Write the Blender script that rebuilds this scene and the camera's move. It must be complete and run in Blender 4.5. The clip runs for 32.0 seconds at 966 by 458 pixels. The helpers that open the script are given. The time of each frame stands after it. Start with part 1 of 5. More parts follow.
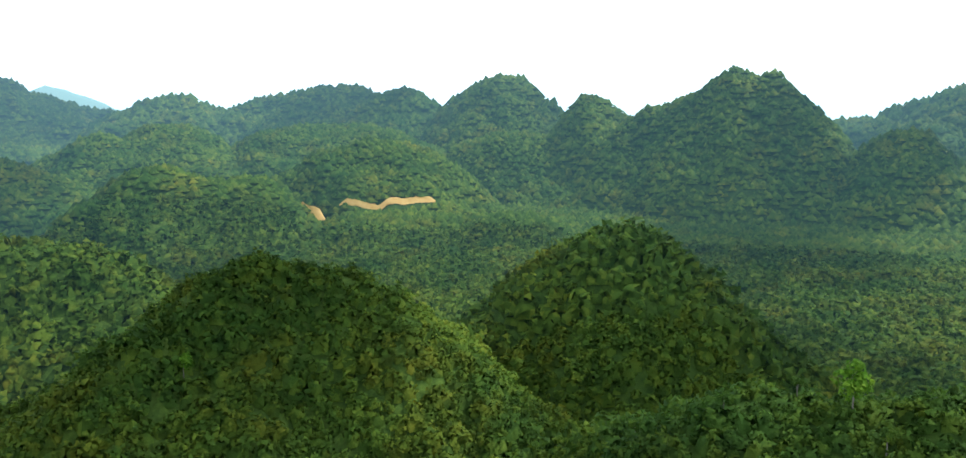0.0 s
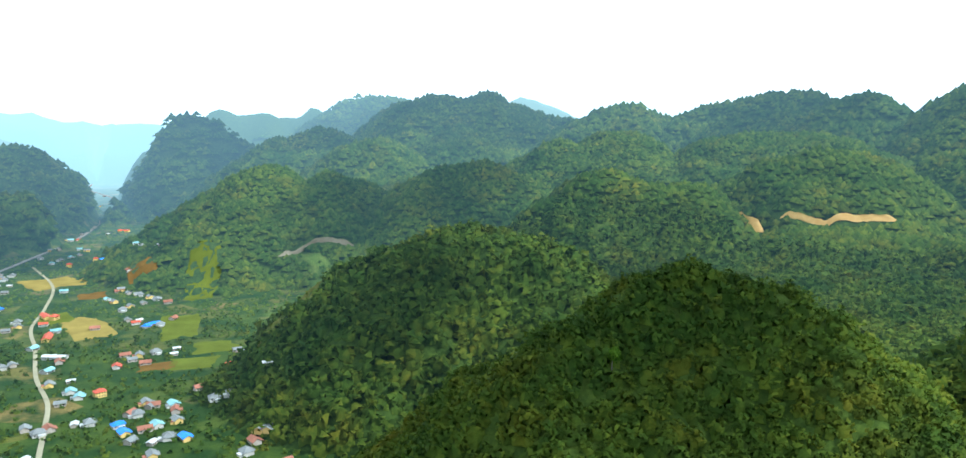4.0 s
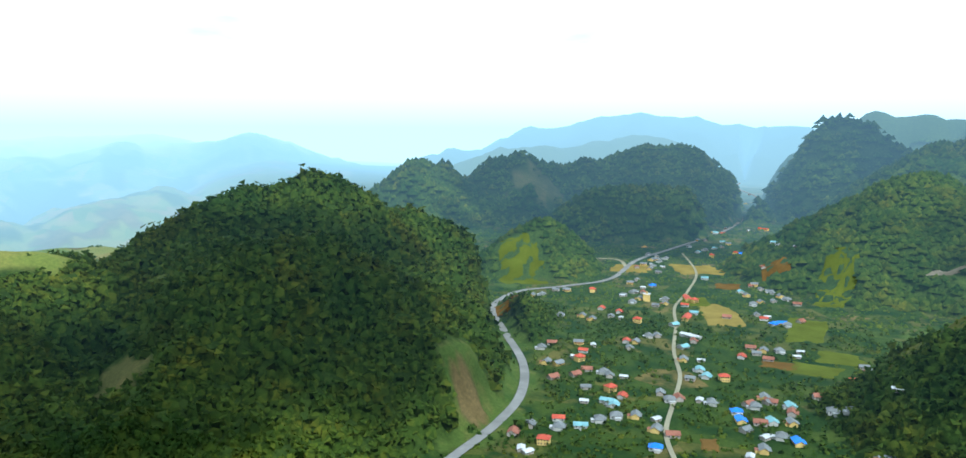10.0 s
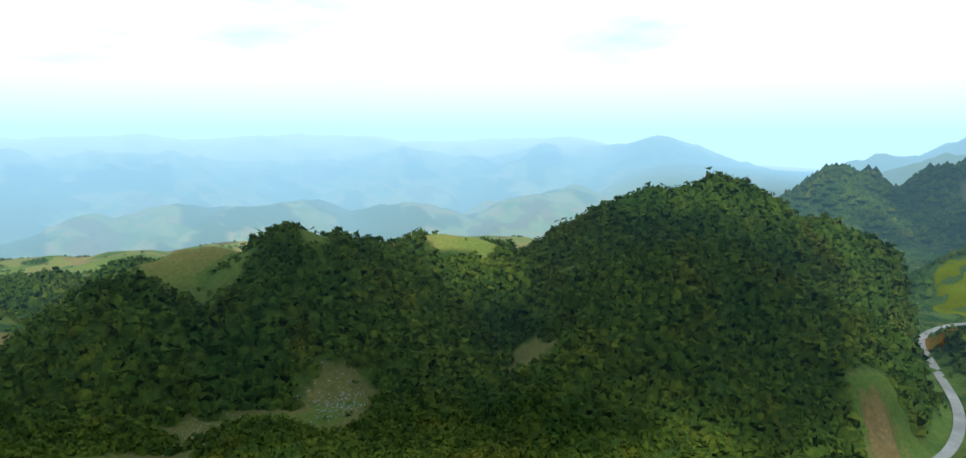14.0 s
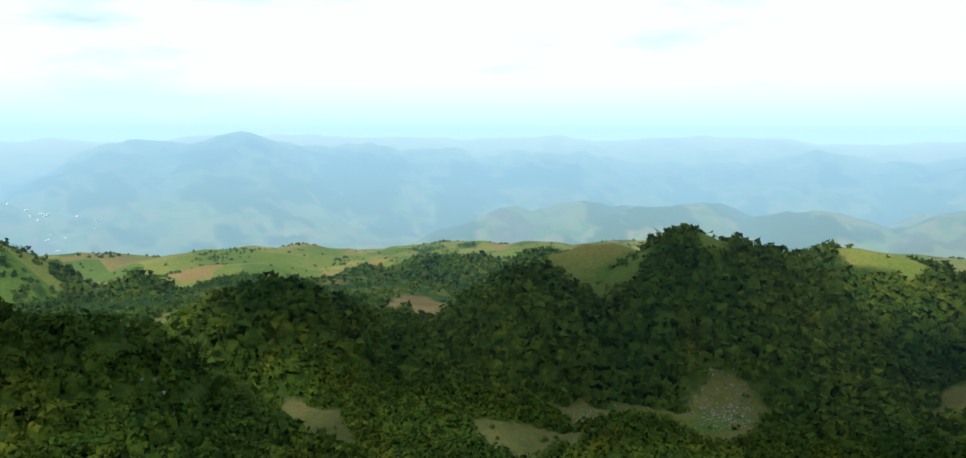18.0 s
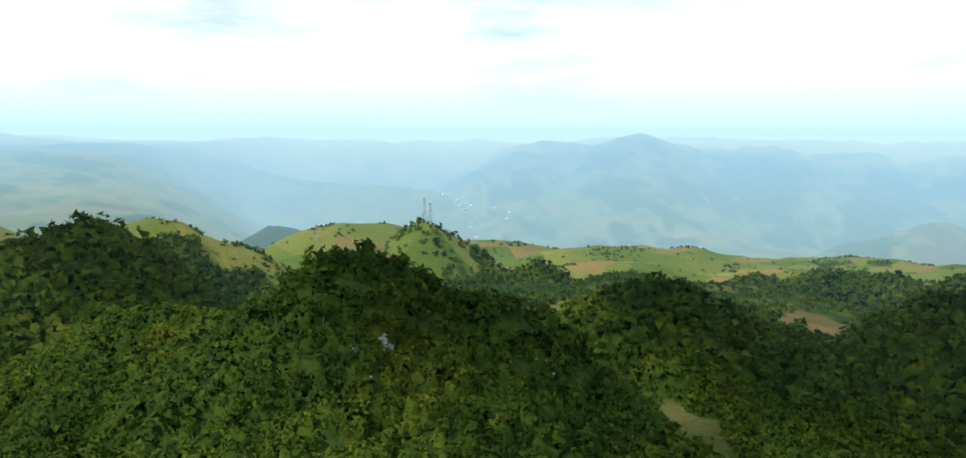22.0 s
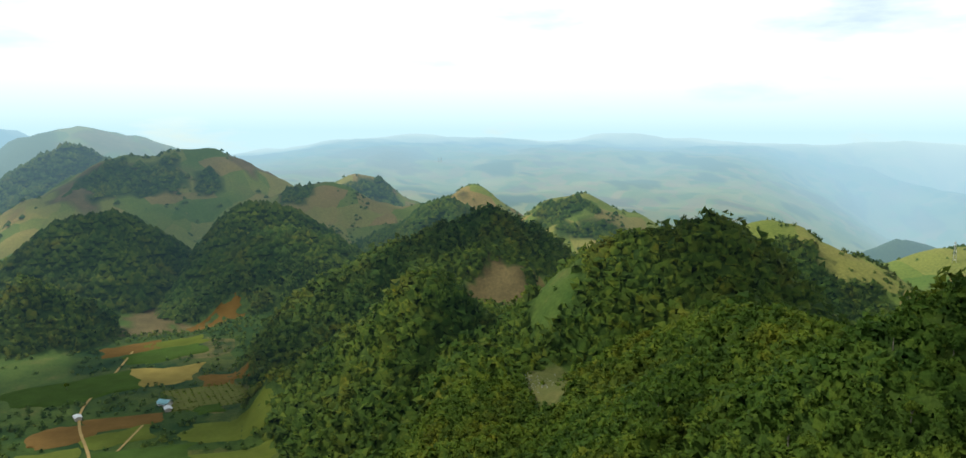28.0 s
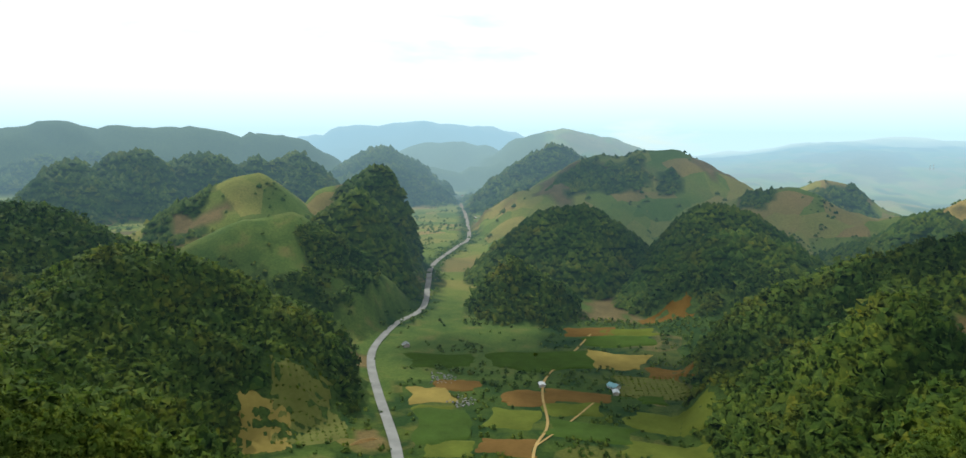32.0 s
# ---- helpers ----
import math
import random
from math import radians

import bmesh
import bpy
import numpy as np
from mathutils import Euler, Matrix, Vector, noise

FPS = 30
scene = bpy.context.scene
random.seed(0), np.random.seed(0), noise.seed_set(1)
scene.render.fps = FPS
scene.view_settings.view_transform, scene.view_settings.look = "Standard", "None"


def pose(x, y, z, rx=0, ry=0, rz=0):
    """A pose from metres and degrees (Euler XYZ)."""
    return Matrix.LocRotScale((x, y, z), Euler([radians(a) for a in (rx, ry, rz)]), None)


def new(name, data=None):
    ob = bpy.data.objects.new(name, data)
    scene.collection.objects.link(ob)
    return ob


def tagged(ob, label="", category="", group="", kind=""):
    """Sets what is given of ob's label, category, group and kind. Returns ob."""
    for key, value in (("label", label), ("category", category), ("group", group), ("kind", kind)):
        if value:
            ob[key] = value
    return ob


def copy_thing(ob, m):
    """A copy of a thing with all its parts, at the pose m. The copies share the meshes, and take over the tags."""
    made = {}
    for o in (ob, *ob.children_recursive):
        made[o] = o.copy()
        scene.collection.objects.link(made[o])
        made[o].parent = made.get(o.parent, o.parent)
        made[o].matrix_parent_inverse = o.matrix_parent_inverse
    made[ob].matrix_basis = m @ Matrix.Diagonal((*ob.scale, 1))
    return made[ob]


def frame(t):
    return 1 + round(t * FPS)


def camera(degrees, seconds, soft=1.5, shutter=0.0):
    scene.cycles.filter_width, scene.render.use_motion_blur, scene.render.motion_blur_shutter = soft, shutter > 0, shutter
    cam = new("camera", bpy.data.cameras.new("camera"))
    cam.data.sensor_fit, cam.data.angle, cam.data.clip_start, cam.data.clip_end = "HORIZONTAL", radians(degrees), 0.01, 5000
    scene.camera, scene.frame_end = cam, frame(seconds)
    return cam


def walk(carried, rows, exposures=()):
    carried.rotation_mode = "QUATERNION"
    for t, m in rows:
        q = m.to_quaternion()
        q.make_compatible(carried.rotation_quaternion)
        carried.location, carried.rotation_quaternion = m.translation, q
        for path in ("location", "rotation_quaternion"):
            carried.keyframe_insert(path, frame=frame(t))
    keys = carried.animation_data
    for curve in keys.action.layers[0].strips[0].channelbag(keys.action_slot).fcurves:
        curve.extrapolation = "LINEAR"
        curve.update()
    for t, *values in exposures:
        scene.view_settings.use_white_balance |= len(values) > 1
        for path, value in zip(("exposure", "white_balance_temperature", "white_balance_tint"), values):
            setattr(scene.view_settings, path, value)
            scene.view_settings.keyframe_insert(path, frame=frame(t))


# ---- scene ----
cam = camera(65.78, 32.0)
EYE = 240.0
# seconds, heading, pitch, roll: the drone hovers over the saddle and turns to its left
PATH = [
    (0, -44.49, -8.31, 0.12),
    (0.1, -41.68, -7.77, -0.04),
    (0.5, -38.71, -7.82, 0.08),
    (1, -34.97, -7.80, 0.08),
    (1.5, -31.14, -7.78, 0.04),
    (2, -27.07, -7.75, -0.00),
    (2.5, -23.29, -7.75, -0.03),
    (3, -19.22, -7.75, -0.05),
    (3.5, -15.41, -7.74, -0.06),
    (5.5, -0.00, -7.72, -0.18),
    (6, 4.03, -7.73, -0.19),
    (6.5, 7.82, -7.74, -0.20),
    (7, 11.59, -7.80, -0.18),
    (7.5, 15.66, -7.80, -0.19),
    (8, 19.42, -7.74, -0.26),
    (8.5, 23.19, -7.73, -0.29),
    (9, 27.24, -7.74, -0.25),
    (9.5, 31.07, -7.78, -0.31),
    (10, 35.00, -7.72, -0.32),
    (10.5, 39.07, -7.67, -0.23),
    (11, 42.89, -7.68, -0.29),
    (11.5, 46.71, -7.65, -0.35),
    (12, 50.37, -7.68, -0.33),
    (12.5, 54.05, -7.67, -0.33),
    (13, 57.98, -7.66, -0.25),
    (13.5, 61.65, -7.67, -0.22),
    (14, 65.35, -7.64, -0.20),
    (14.5, 69.30, -7.64, -0.21),
    (16.5, 84.18, -7.59, -0.17),
    (17, 88.06, -7.58, -0.19),
    (17.5, 91.79, -7.57, -0.25),
    (18, 95.45, -7.58, -0.17),
    (18.5, 99.32, -7.57, -0.14),
    (19, 103.01, -7.56, -0.20),
    (19.5, 106.63, -7.53, -0.22),
    (20, 110.49, -7.54, -0.21),
    (20.5, 114.06, -7.55, -0.21),
    (21, 117.62, -7.53, -0.25),
    (21.5, 121.42, -7.53, -0.27),
    (22, 125.01, -7.52, -0.24),
    (22.5, 128.63, -7.49, -0.26),
    (23, 132.55, -7.48, -0.25),
    (23.5, 136.16, -7.51, -0.24),
    (24, 139.82, -7.50, -0.28),
    (24.5, 143.69, -7.53, -0.29),
    (25, 147.34, -7.47, -0.27),
    (25.5, 151.20, -7.45, -0.29),
    (27.5, 166.47, -7.47, -0.26),
    (28, 170.35, -7.46, -0.27),
    (28.5, 174.56, -7.45, -0.26),
    (29, 178.75, -7.46, -0.29),
    (29.5, 182.95, -7.47, -0.37),
    (30, 187.45, -7.49, -0.38),
    (30.5, 191.63, -7.48, -0.38),
    (31, 195.87, -7.50, -0.38),
    (31.5, 200.37, -7.51, -0.43),
    (32, 204.59, -7.50, -0.40),
]
walk(cam, [(t, pose(0, 0, EYE, 90 + p, r, a)) for t, a, p, r in PATH], exposures=[(0.0, 0.56, 5500, 3), (0.1, 0.66, 5500, 3), (6.0, 0.45, 5250, 3), (10.0, 0.08, 5200, 3), (13.0, -0.15, 5350, 3), (18.0, -0.3, 5650, 4), (24.0, -0.3, 5950, 6), (28.0, -0.32, 6100, 6), (32.0, -0.26, 6100, 6)])

# ---------------------------------------------------------------- light
SUN_HEADING, SUN_HEIGHT = 242.0, 48.0
world = bpy.data.worlds.new("sky")
scene.world = world
world.use_nodes = True
wn, wl = world.node_tree.nodes, world.node_tree.links
wn.clear()
sky = wn.new("ShaderNodeTexSky")
sky.sky_type = "NISHITA"
sky.sun_disc = False
sky.altitude, sky.dust_density, sky.ozone_density = 1200, 0.2, 2.0
sky.sun_elevation, sky.sun_rotation = radians(SUN_HEIGHT), radians(-SUN_HEADING)
clear_sky = wn.new("ShaderNodeBackground")
clear_sky.inputs["Strength"].default_value = 0.15
wl.new(sky.outputs[0], clear_sky.inputs["Color"])
cloudy = wn.new("ShaderNodeBackground")
cloudy.inputs["Color"].default_value = (0.97, 1.0, 1.0, 1)
cloudy.inputs["Strength"].default_value = 1.45
coord = wn.new("ShaderNodeTexCoord")
stretch = wn.new("ShaderNodeMapping")
stretch.inputs["Scale"].default_value = (1.0, 1.0, 4.5)
wl.new(coord.outputs["Generated"], stretch.inputs["Vector"])
puffs = wn.new("ShaderNodeTexNoise")
puffs.inputs["Scale"].default_value = 3.2
puffs.inputs["Detail"].default_value = 6
puffs.inputs["Roughness"].default_value = 0.55
wl.new(stretch.outputs[0], puffs.inputs["Vector"])
cover_ramp = wn.new("ShaderNodeMapRange")
cover_ramp.inputs["From Min"].default_value = 0.29
cover_ramp.inputs["From Max"].default_value = 0.42
cover_ramp.inputs["To Min"].default_value = 0.5
wl.new(puffs.outputs[0], cover_ramp.inputs["Value"])
mix_sky = wn.new("ShaderNodeMixShader")
# the clouds close up towards the horizon and open to blue sky overhead
up = wn.new("ShaderNodeSeparateXYZ")
wl.new(coord.outputs["Generated"], up.inputs[0])
gaps = wn.new("ShaderNodeMapRange")
gaps.inputs["From Min"].default_value, gaps.inputs["From Max"].default_value = 0.25, 0.8
gaps.inputs["To Min"].default_value, gaps.inputs["To Max"].default_value = 1.0, 0.55
wl.new(up.outputs["Z"], gaps.inputs["Value"])
haze = wn.new("ShaderNodeValToRGB")
haze.color_ramp.elements[0].position, haze.color_ramp.elements[0].color = 0.0, (0.60, 0.80, 0.84, 1)
haze.color_ramp.elements[1].position, haze.color_ramp.elements[1].color = 0.06, (0.94, 1.0, 1.0, 1)
wl.new(up.outputs["Z"], haze.inputs[0])
wl.new(haze.outputs[0], cloudy.inputs["Color"])
cover = wn.new("ShaderNodeMath")
cover.operation = "MULTIPLY"
wl.new(cover_ramp.outputs[0], cover.inputs[0])
wl.new(gaps.outputs[0], cover.inputs[1])
wl.new(cover.outputs[0], mix_sky.inputs[0])
wl.new(clear_sky.outputs[0], mix_sky.inputs[1])
wl.new(cloudy.outputs[0], mix_sky.inputs[2])
wout = wn.new("ShaderNodeOutputWorld")
wl.new(mix_sky.outputs[0], wout.inputs["Surface"])
sun = new("sun", bpy.data.lights.new("sun", "SUN"))
sun.data.energy, sun.data.angle, sun.data.color = 4.0, radians(0.53), (1.0, 0.95, 0.84)
sun.matrix_world = pose(0, 0, 1500, 90 - SUN_HEIGHT, 0, SUN_HEADING + 180)

# fair-weather clouds high above, drifting between the sun and the hills
CLOUD_HEIGHT = 3200.0
cloud_mat = bpy.data.materials.new("cloud_white")
cloud_mat.use_nodes = True
cloud_mat.node_tree.nodes["Principled BSDF"].inputs["Base Color"].default_value = (0.9, 0.9, 0.9, 1)
cloud_mat.node_tree.nodes["Principled BSDF"].inputs["Roughness"].default_value = 1.0
cloud_mat.node_tree.nodes["Principled BSDF"].inputs["Alpha"].default_value = 0.42


def cloud(x, y, wide, deep, seed):
    """A flat-based heap of puffs in one mesh."""
    r = np.random.default_rng(seed)
    bm = bmesh.new()
    for k in range(26):
        u, v = r.normal(0, 0.42, 2)
        if u * u + v * v > 1.0:
            continue
        s = (0.42 - 0.22 * math.hypot(u, v)) * r.uniform(0.7, 1.2)
        m = Matrix.LocRotScale((u * wide, v * deep, r.uniform(0, 0.1) * wide), None, (s * wide, s * deep, s * 0.5 * min(wide, deep)))
        bmesh.ops.create_icosphere(bm, subdivisions=2, radius=1.0, matrix=m)
    for q in bm.verts:
        q.co += Vector(noise.noise_vector(q.co * (4.0 / wide))) * wide * 0.06
        q.co.z = max(q.co.z, -0.08 * wide)
    me = bpy.data.meshes.new("cloud")
    bm.to_mesh(me)
    bm.free()
    me.materials.append(cloud_mat)
    ob = new("cloud", me)
    ob.location = (x, y, CLOUD_HEIGHT)
    return tagged(ob, "white heaped cloud drifting high over the hills", "cloud", "clouds in the sky", "structure")


DRIFT = (CLOUD_HEIGHT - 100) / math.tan(radians(SUN_HEIGHT))
DX, DY = -DRIFT * math.sin(radians(SUN_HEADING)), DRIFT * math.cos(radians(SUN_HEADING))
# each cloud stands where its shadow falls on the hills round (x, y)
cloud(DX - 520, DY + 400, 250, 210, 1)
cloud(DX - 560, DY + 60, 270, 200, 2)
cloud(DX + 500, DY + 233, 220, 180, 3)
cloud(DX + 100, DY + 2260, 700, 400, 4)
cloud(DX - 850, DY + 1800, 500, 390, 5)
cloud(DX + 300, DY - 1580, 460, 400, 6)
cloud(DX + 970, DY + 433, 330, 190, 8)
cloud(DX + 270, DY - 1187, 300, 190, 9)
cloud(DX + 125, DY + 388, 135, 115, 10)
cloud(DX + 140, DY + 1303, 260, 170, 11)
cloud(DX + 470, DY - 1757, 330, 230, 12)
cloud(DX - 290, DY - 130, 80, 70, 13)
cloud(DX - 650, DY + 1463, 420, 260, 14)
cloud(DX - 440, DY + 190, 170, 150, 19)
cloud(DX - 510, DY - 160, 140, 110, 20)
cloud(DX + 1300, DY + 1300, 260, 260, 21)
cloud(DX + 330, DY + 720, 130, 110, 22)
cloud(DX + 210, DY - 700, 150, 130, 23)
cloud(DX - 400, DY + 390, 120, 110, 24)
cloud(DX + 980, DY + 1560, 330, 250, 25)
cloud(DX - 440, DY - 40, 150, 110, 26)
cloud(DX + 380, DY - 760, 140, 130, 27)
cloud(DX - 336, DY - 455, 115, 90, 15)
cloud(DX - 150, DY - 755, 130, 90, 17)
cloud(DX + 60, DY + 610, 70, 70, 16)


# ---------------------------------------------------------------- materials


class Mat:
    """A procedural material: a small helper to wire nodes."""

    def __init__(self, name, rough=0.9):
        self.m = bpy.data.materials.new(name)
        self.m.use_nodes = True
        self.t = self.m.node_tree
        self.b = self.t.nodes["Principled BSDF"]
        self.b.inputs["Roughness"].default_value = rough
        self.b.inputs["Specular IOR Level"].default_value = 0.2 if rough < 0.8 else 0.06
        self.geo = self.add("ShaderNodeNewGeometry")
        self.out = self.b.outputs[0]

    def add(self, kind, **sets):
        n = self.t.nodes.new(kind)
        for k, v in sets.items():
            n.inputs[k.replace("_", " ")].default_value = v
        return n

    def link(self, a, b):
        self.t.links.new(a, b)

    def noise(self, scale, detail=4.0, rough=0.55, where=None):
        n = self.add("ShaderNodeTexNoise", Scale=scale, Detail=detail, Roughness=rough)
        self.link(where or self.geo.outputs["Position"], n.inputs["Vector"])
        return n.outputs[0]

    def cells(self, scale, where=None):
        n = self.add("ShaderNodeTexVoronoi", Scale=scale)
        self.link(where or self.geo.outputs["Position"], n.inputs["Vector"])
        return n

    def ramp(self, fac, *stops):
        n = self.t.nodes.new("ShaderNodeValToRGB")
        e = n.color_ramp.elements
        while len(e) < len(stops):
            e.new(1.0)
        for el, (pos, col) in zip(e, stops):
            el.position, el.color = pos, (*col, 1)
        self.link(fac, n.inputs[0])
        return n.outputs[0]

    def mix(self, fac, a, b, how="MIX"):
        n = self.t.nodes.new("ShaderNodeMix")
        n.data_type, n.blend_type = "RGBA", how
        for v, i in ((fac, 0), (a, 6), (b, 7)):
            if isinstance(v, (int, float)):
                n.inputs[i].default_value = v
            elif isinstance(v, tuple):
                n.inputs[i].default_value = (*v, 1)
            else:
                self.link(v, n.inputs[i])
        return n.outputs[2]

    def math(self, op, a, b=0.0):
        n = self.t.nodes.new("ShaderNodeMath")
        n.operation = op
        for v, i in ((a, 0), (b, 1)):
            if isinstance(v, (int, float)):
                n.inputs[i].default_value = v
            else:
                self.link(v, n.inputs[i])
        return n.outputs[0]

    def color(self, c):
        if isinstance(c, tuple):
            self.b.inputs["Base Color"].default_value = (*c, 1)
        else:
            self.link(c, self.b.inputs["Base Color"])
        return self

    def bump(self, h, dist, strength=0.6):
        n = self.add("ShaderNodeBump", Strength=strength, Distance=dist)
        self.link(h, n.inputs["Height"])
        self.link(n.outputs[0], self.b.inputs["Normal"])
        return self

    def leafy(self, col):
        """Thin leaves: part of the light that falls on one side comes out on the other."""
        thin = self.t.nodes.new("ShaderNodeBsdfTranslucent")
        self.link(col, thin.inputs[0])
        both = self.t.nodes.new("ShaderNodeMixShader")
        both.inputs[0].default_value = 0.42
        self.link(self.b.outputs[0], both.inputs[1])
        self.link(thin.outputs[0], both.inputs[2])
        self.out = both.outputs[0]
        self.link(self.out, self.t.nodes["Material Output"].inputs[0])
        return self

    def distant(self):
        """Far country made pale: haze painted as a blue glow that grows with distance."""
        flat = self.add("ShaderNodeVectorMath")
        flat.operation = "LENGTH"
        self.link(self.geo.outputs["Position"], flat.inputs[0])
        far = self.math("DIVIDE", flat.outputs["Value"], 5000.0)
        amount = self.ramp(far, *[(d / 5000, (v, v, v)) for d, v in HAZE_SHARE])
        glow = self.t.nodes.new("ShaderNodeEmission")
        self.link(self.ramp(far, *[(d / 5000, c) for d, c in HAZE_TINT]), glow.inputs[0])
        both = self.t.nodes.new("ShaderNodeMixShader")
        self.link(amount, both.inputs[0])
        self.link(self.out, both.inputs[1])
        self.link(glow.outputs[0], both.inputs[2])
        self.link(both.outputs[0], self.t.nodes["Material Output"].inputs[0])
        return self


# painted haze: metres from the centre, with the glow's share, then its colour
HAZE_SHARE = [(450, 0.0), (900, 0.035), (1500, 0.10), (2100, 0.20), (2700, 0.40), (3400, 0.63), (4200, 0.83), (4950, 0.95)]
HAZE_TINT = [(1300, (0.25, 0.46, 0.62)), (2300, (0.36, 0.58, 0.72)), (3200, (0.56, 0.80, 0.86)), (4400, (0.58, 0.88, 1.03)), (4950, (0.84, 1.08, 1.12))]


def leaf_material(name, dark, mid, light, far=False):
    m = Mat(name, 0.75)
    m.b.inputs["Specular IOR Level"].default_value = 0.06
    island = m.geo.outputs["Random Per Island"]
    tree = m.t.nodes.new("ShaderNodeSeparateColor")
    m.link(m.cells(0.19).outputs["Color"], tree.inputs[0])
    shade = m.math("ADD", m.math("MULTIPLY", island, 0.22), m.math("ADD", m.math("MULTIPLY", tree.outputs[0], 0.5), 0.14))
    base = m.ramp(shade, (0.1, dark), (0.5, mid), (0.9, light))
    patch = m.ramp(m.noise(0.012, 3), (0.35, (0.62, 0.72, 0.7)), (0.65, (1.25, 1.12, 0.85)))
    col = m.mix(1.0, base, patch, "MULTIPLY")
    rusty = m.ramp(m.noise(0.022, 4, 0.65), (0.5, (1.0, 1.0, 1.0)), (0.68, (1.35, 1.0, 0.85)))
    col = m.mix(1.0, col, rusty, "MULTIPLY")
    leafy = m.noise(1.6, 3, 0.7)
    col = m.mix(m.ramp(leafy, (0.35, (0, 0, 0)), (0.7, (1, 1, 1))), m.mix(1.0, col, (0.78, 0.8, 0.8), "MULTIPLY"), m.mix(1.0, col, (1.16, 1.16, 1.06), "MULTIPLY"))
    m.color(col)
    m.bump(m.noise(1.2, 3, 0.7), 0.6, 0.35)
    m.leafy(col)
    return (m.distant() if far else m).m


def ground_material(name, far=False):
    m = Mat(name, 0.95)
    at = m.t.nodes.new("ShaderNodeAttribute")
    at.attribute_name = "cover"
    part_of = m.t.nodes.new("ShaderNodeSeparateColor")
    m.link(at.outputs["Color"], part_of.inputs[0])
    wood, grass, soil = part_of.outputs[0], part_of.outputs[1], part_of.outputs[2]
    fine, broad, huge = m.noise(0.35, 5, 0.7), m.noise(0.03, 4), m.noise(0.004, 3)
    parcels = m.cells(0.022)
    tilled = m.ramp(parcels.outputs["Color"], (0.0, (0.028, 0.052, 0.008)), (0.45, (0.05, 0.078, 0.012)), (0.75, (0.088, 0.092, 0.02)), (0.92, (0.15, 0.115, 0.04)))
    tilled = m.mix(m.ramp(broad, (0.42, (0, 0, 0)), (0.6, (1, 1, 1))), tilled, (0.018, 0.042, 0.009))
    green = m.ramp(broad, (0.3, (0.042, 0.078, 0.014)), (0.55, (0.072, 0.105, 0.020)), (0.75, (0.13, 0.115, 0.036)))
    woods = m.ramp(m.noise(0.16, 5, 0.7), (0.35, (0.024, 0.044, 0.009)), (0.65, (0.056, 0.086, 0.014)))
    earth = m.ramp(broad, (0.3, (0.095, 0.072, 0.028)), (0.7, (0.16, 0.12, 0.05)))
    pasture = m.ramp(m.noise(0.011, 4), (0.3, (0.085, 0.13, 0.020)), (0.48, (0.15, 0.19, 0.032)), (0.6, (0.21, 0.20, 0.05)), (0.7, (0.26, 0.17, 0.065)))
    strips = m.ramp(m.cells(0.015).outputs["Color"], (0.15, (0.07, 0.12, 0.02)), (0.4, (0.14, 0.17, 0.03)), (0.6, (0.22, 0.20, 0.05)), (0.8, (0.24, 0.15, 0.06)))
    pasture = m.mix(0.72, pasture, strips)
    green = m.mix(at.outputs["Alpha"], green, pasture)
    col = m.mix(grass, tilled, green)
    col = m.mix(soil, col, earth)
    col = m.mix(wood, col, woods)
    col = m.mix(1.0, col, m.ramp(fine, (0.3, (0.7, 0.72, 0.7)), (0.7, (1.25, 1.2, 1.2))), "MULTIPLY")
    col = m.mix(1.0, col, m.ramp(huge, (0.35, (0.8, 0.85, 0.8)), (0.65, (1.2, 1.12, 1.0))), "MULTIPLY")
    m.color(col)
    m.bump(fine, 1.0, 0.5)
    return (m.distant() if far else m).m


def plain_material(name, a, b, scale=0.5, rough=0.85, bump=0.05, metal=0.0):
    m = Mat(name, rough)
    m.b.inputs["Metallic"].default_value = metal
    n = m.noise(scale, 5, 0.65)
    big = m.noise(scale * 0.12, 2)
    col = m.mix(n, a, b)
    m.color(m.mix(1.0, col, m.ramp(big, (0.3, (0.8, 0.8, 0.8)), (0.7, (1.15, 1.15, 1.15))), "MULTIPLY"))
    if bump:
        m.bump(n, bump, 0.5)
    return m.m


GROUND = ground_material("ground")
GROUND_HAZED = ground_material("ground_painted_haze", True)
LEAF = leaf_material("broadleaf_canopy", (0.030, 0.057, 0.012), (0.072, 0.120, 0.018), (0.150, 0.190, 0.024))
LEAF_HAZED = leaf_material("canopy_painted_haze", (0.030, 0.057, 0.012), (0.072, 0.120, 0.018), (0.150, 0.190, 0.024), True)
BARK = plain_material("bark", (0.10, 0.08, 0.06), (0.25, 0.21, 0.17), 3.0)
ASPHALT = plain_material("asphalt", (0.19, 0.185, 0.17), (0.27, 0.26, 0.235), 0.4)
CONCRETE_ROAD = plain_material("pale_track", (0.22, 0.20, 0.13), (0.32, 0.29, 0.19), 0.3)
DIRT = plain_material("dirt_track", (0.28, 0.18, 0.06), (0.40, 0.28, 0.11), 0.3)
EARTH_CUT = plain_material("cut_earth", (0.45, 0.24, 0.07), (0.62, 0.42, 0.18), 0.12, 0.95, 1.0)
CLIFF = plain_material("cliff_rock", (0.13, 0.115, 0.085), (0.30, 0.27, 0.20), 0.1, 0.95, 1.5)
# ---------------------------------------------------------------- the lie of the land


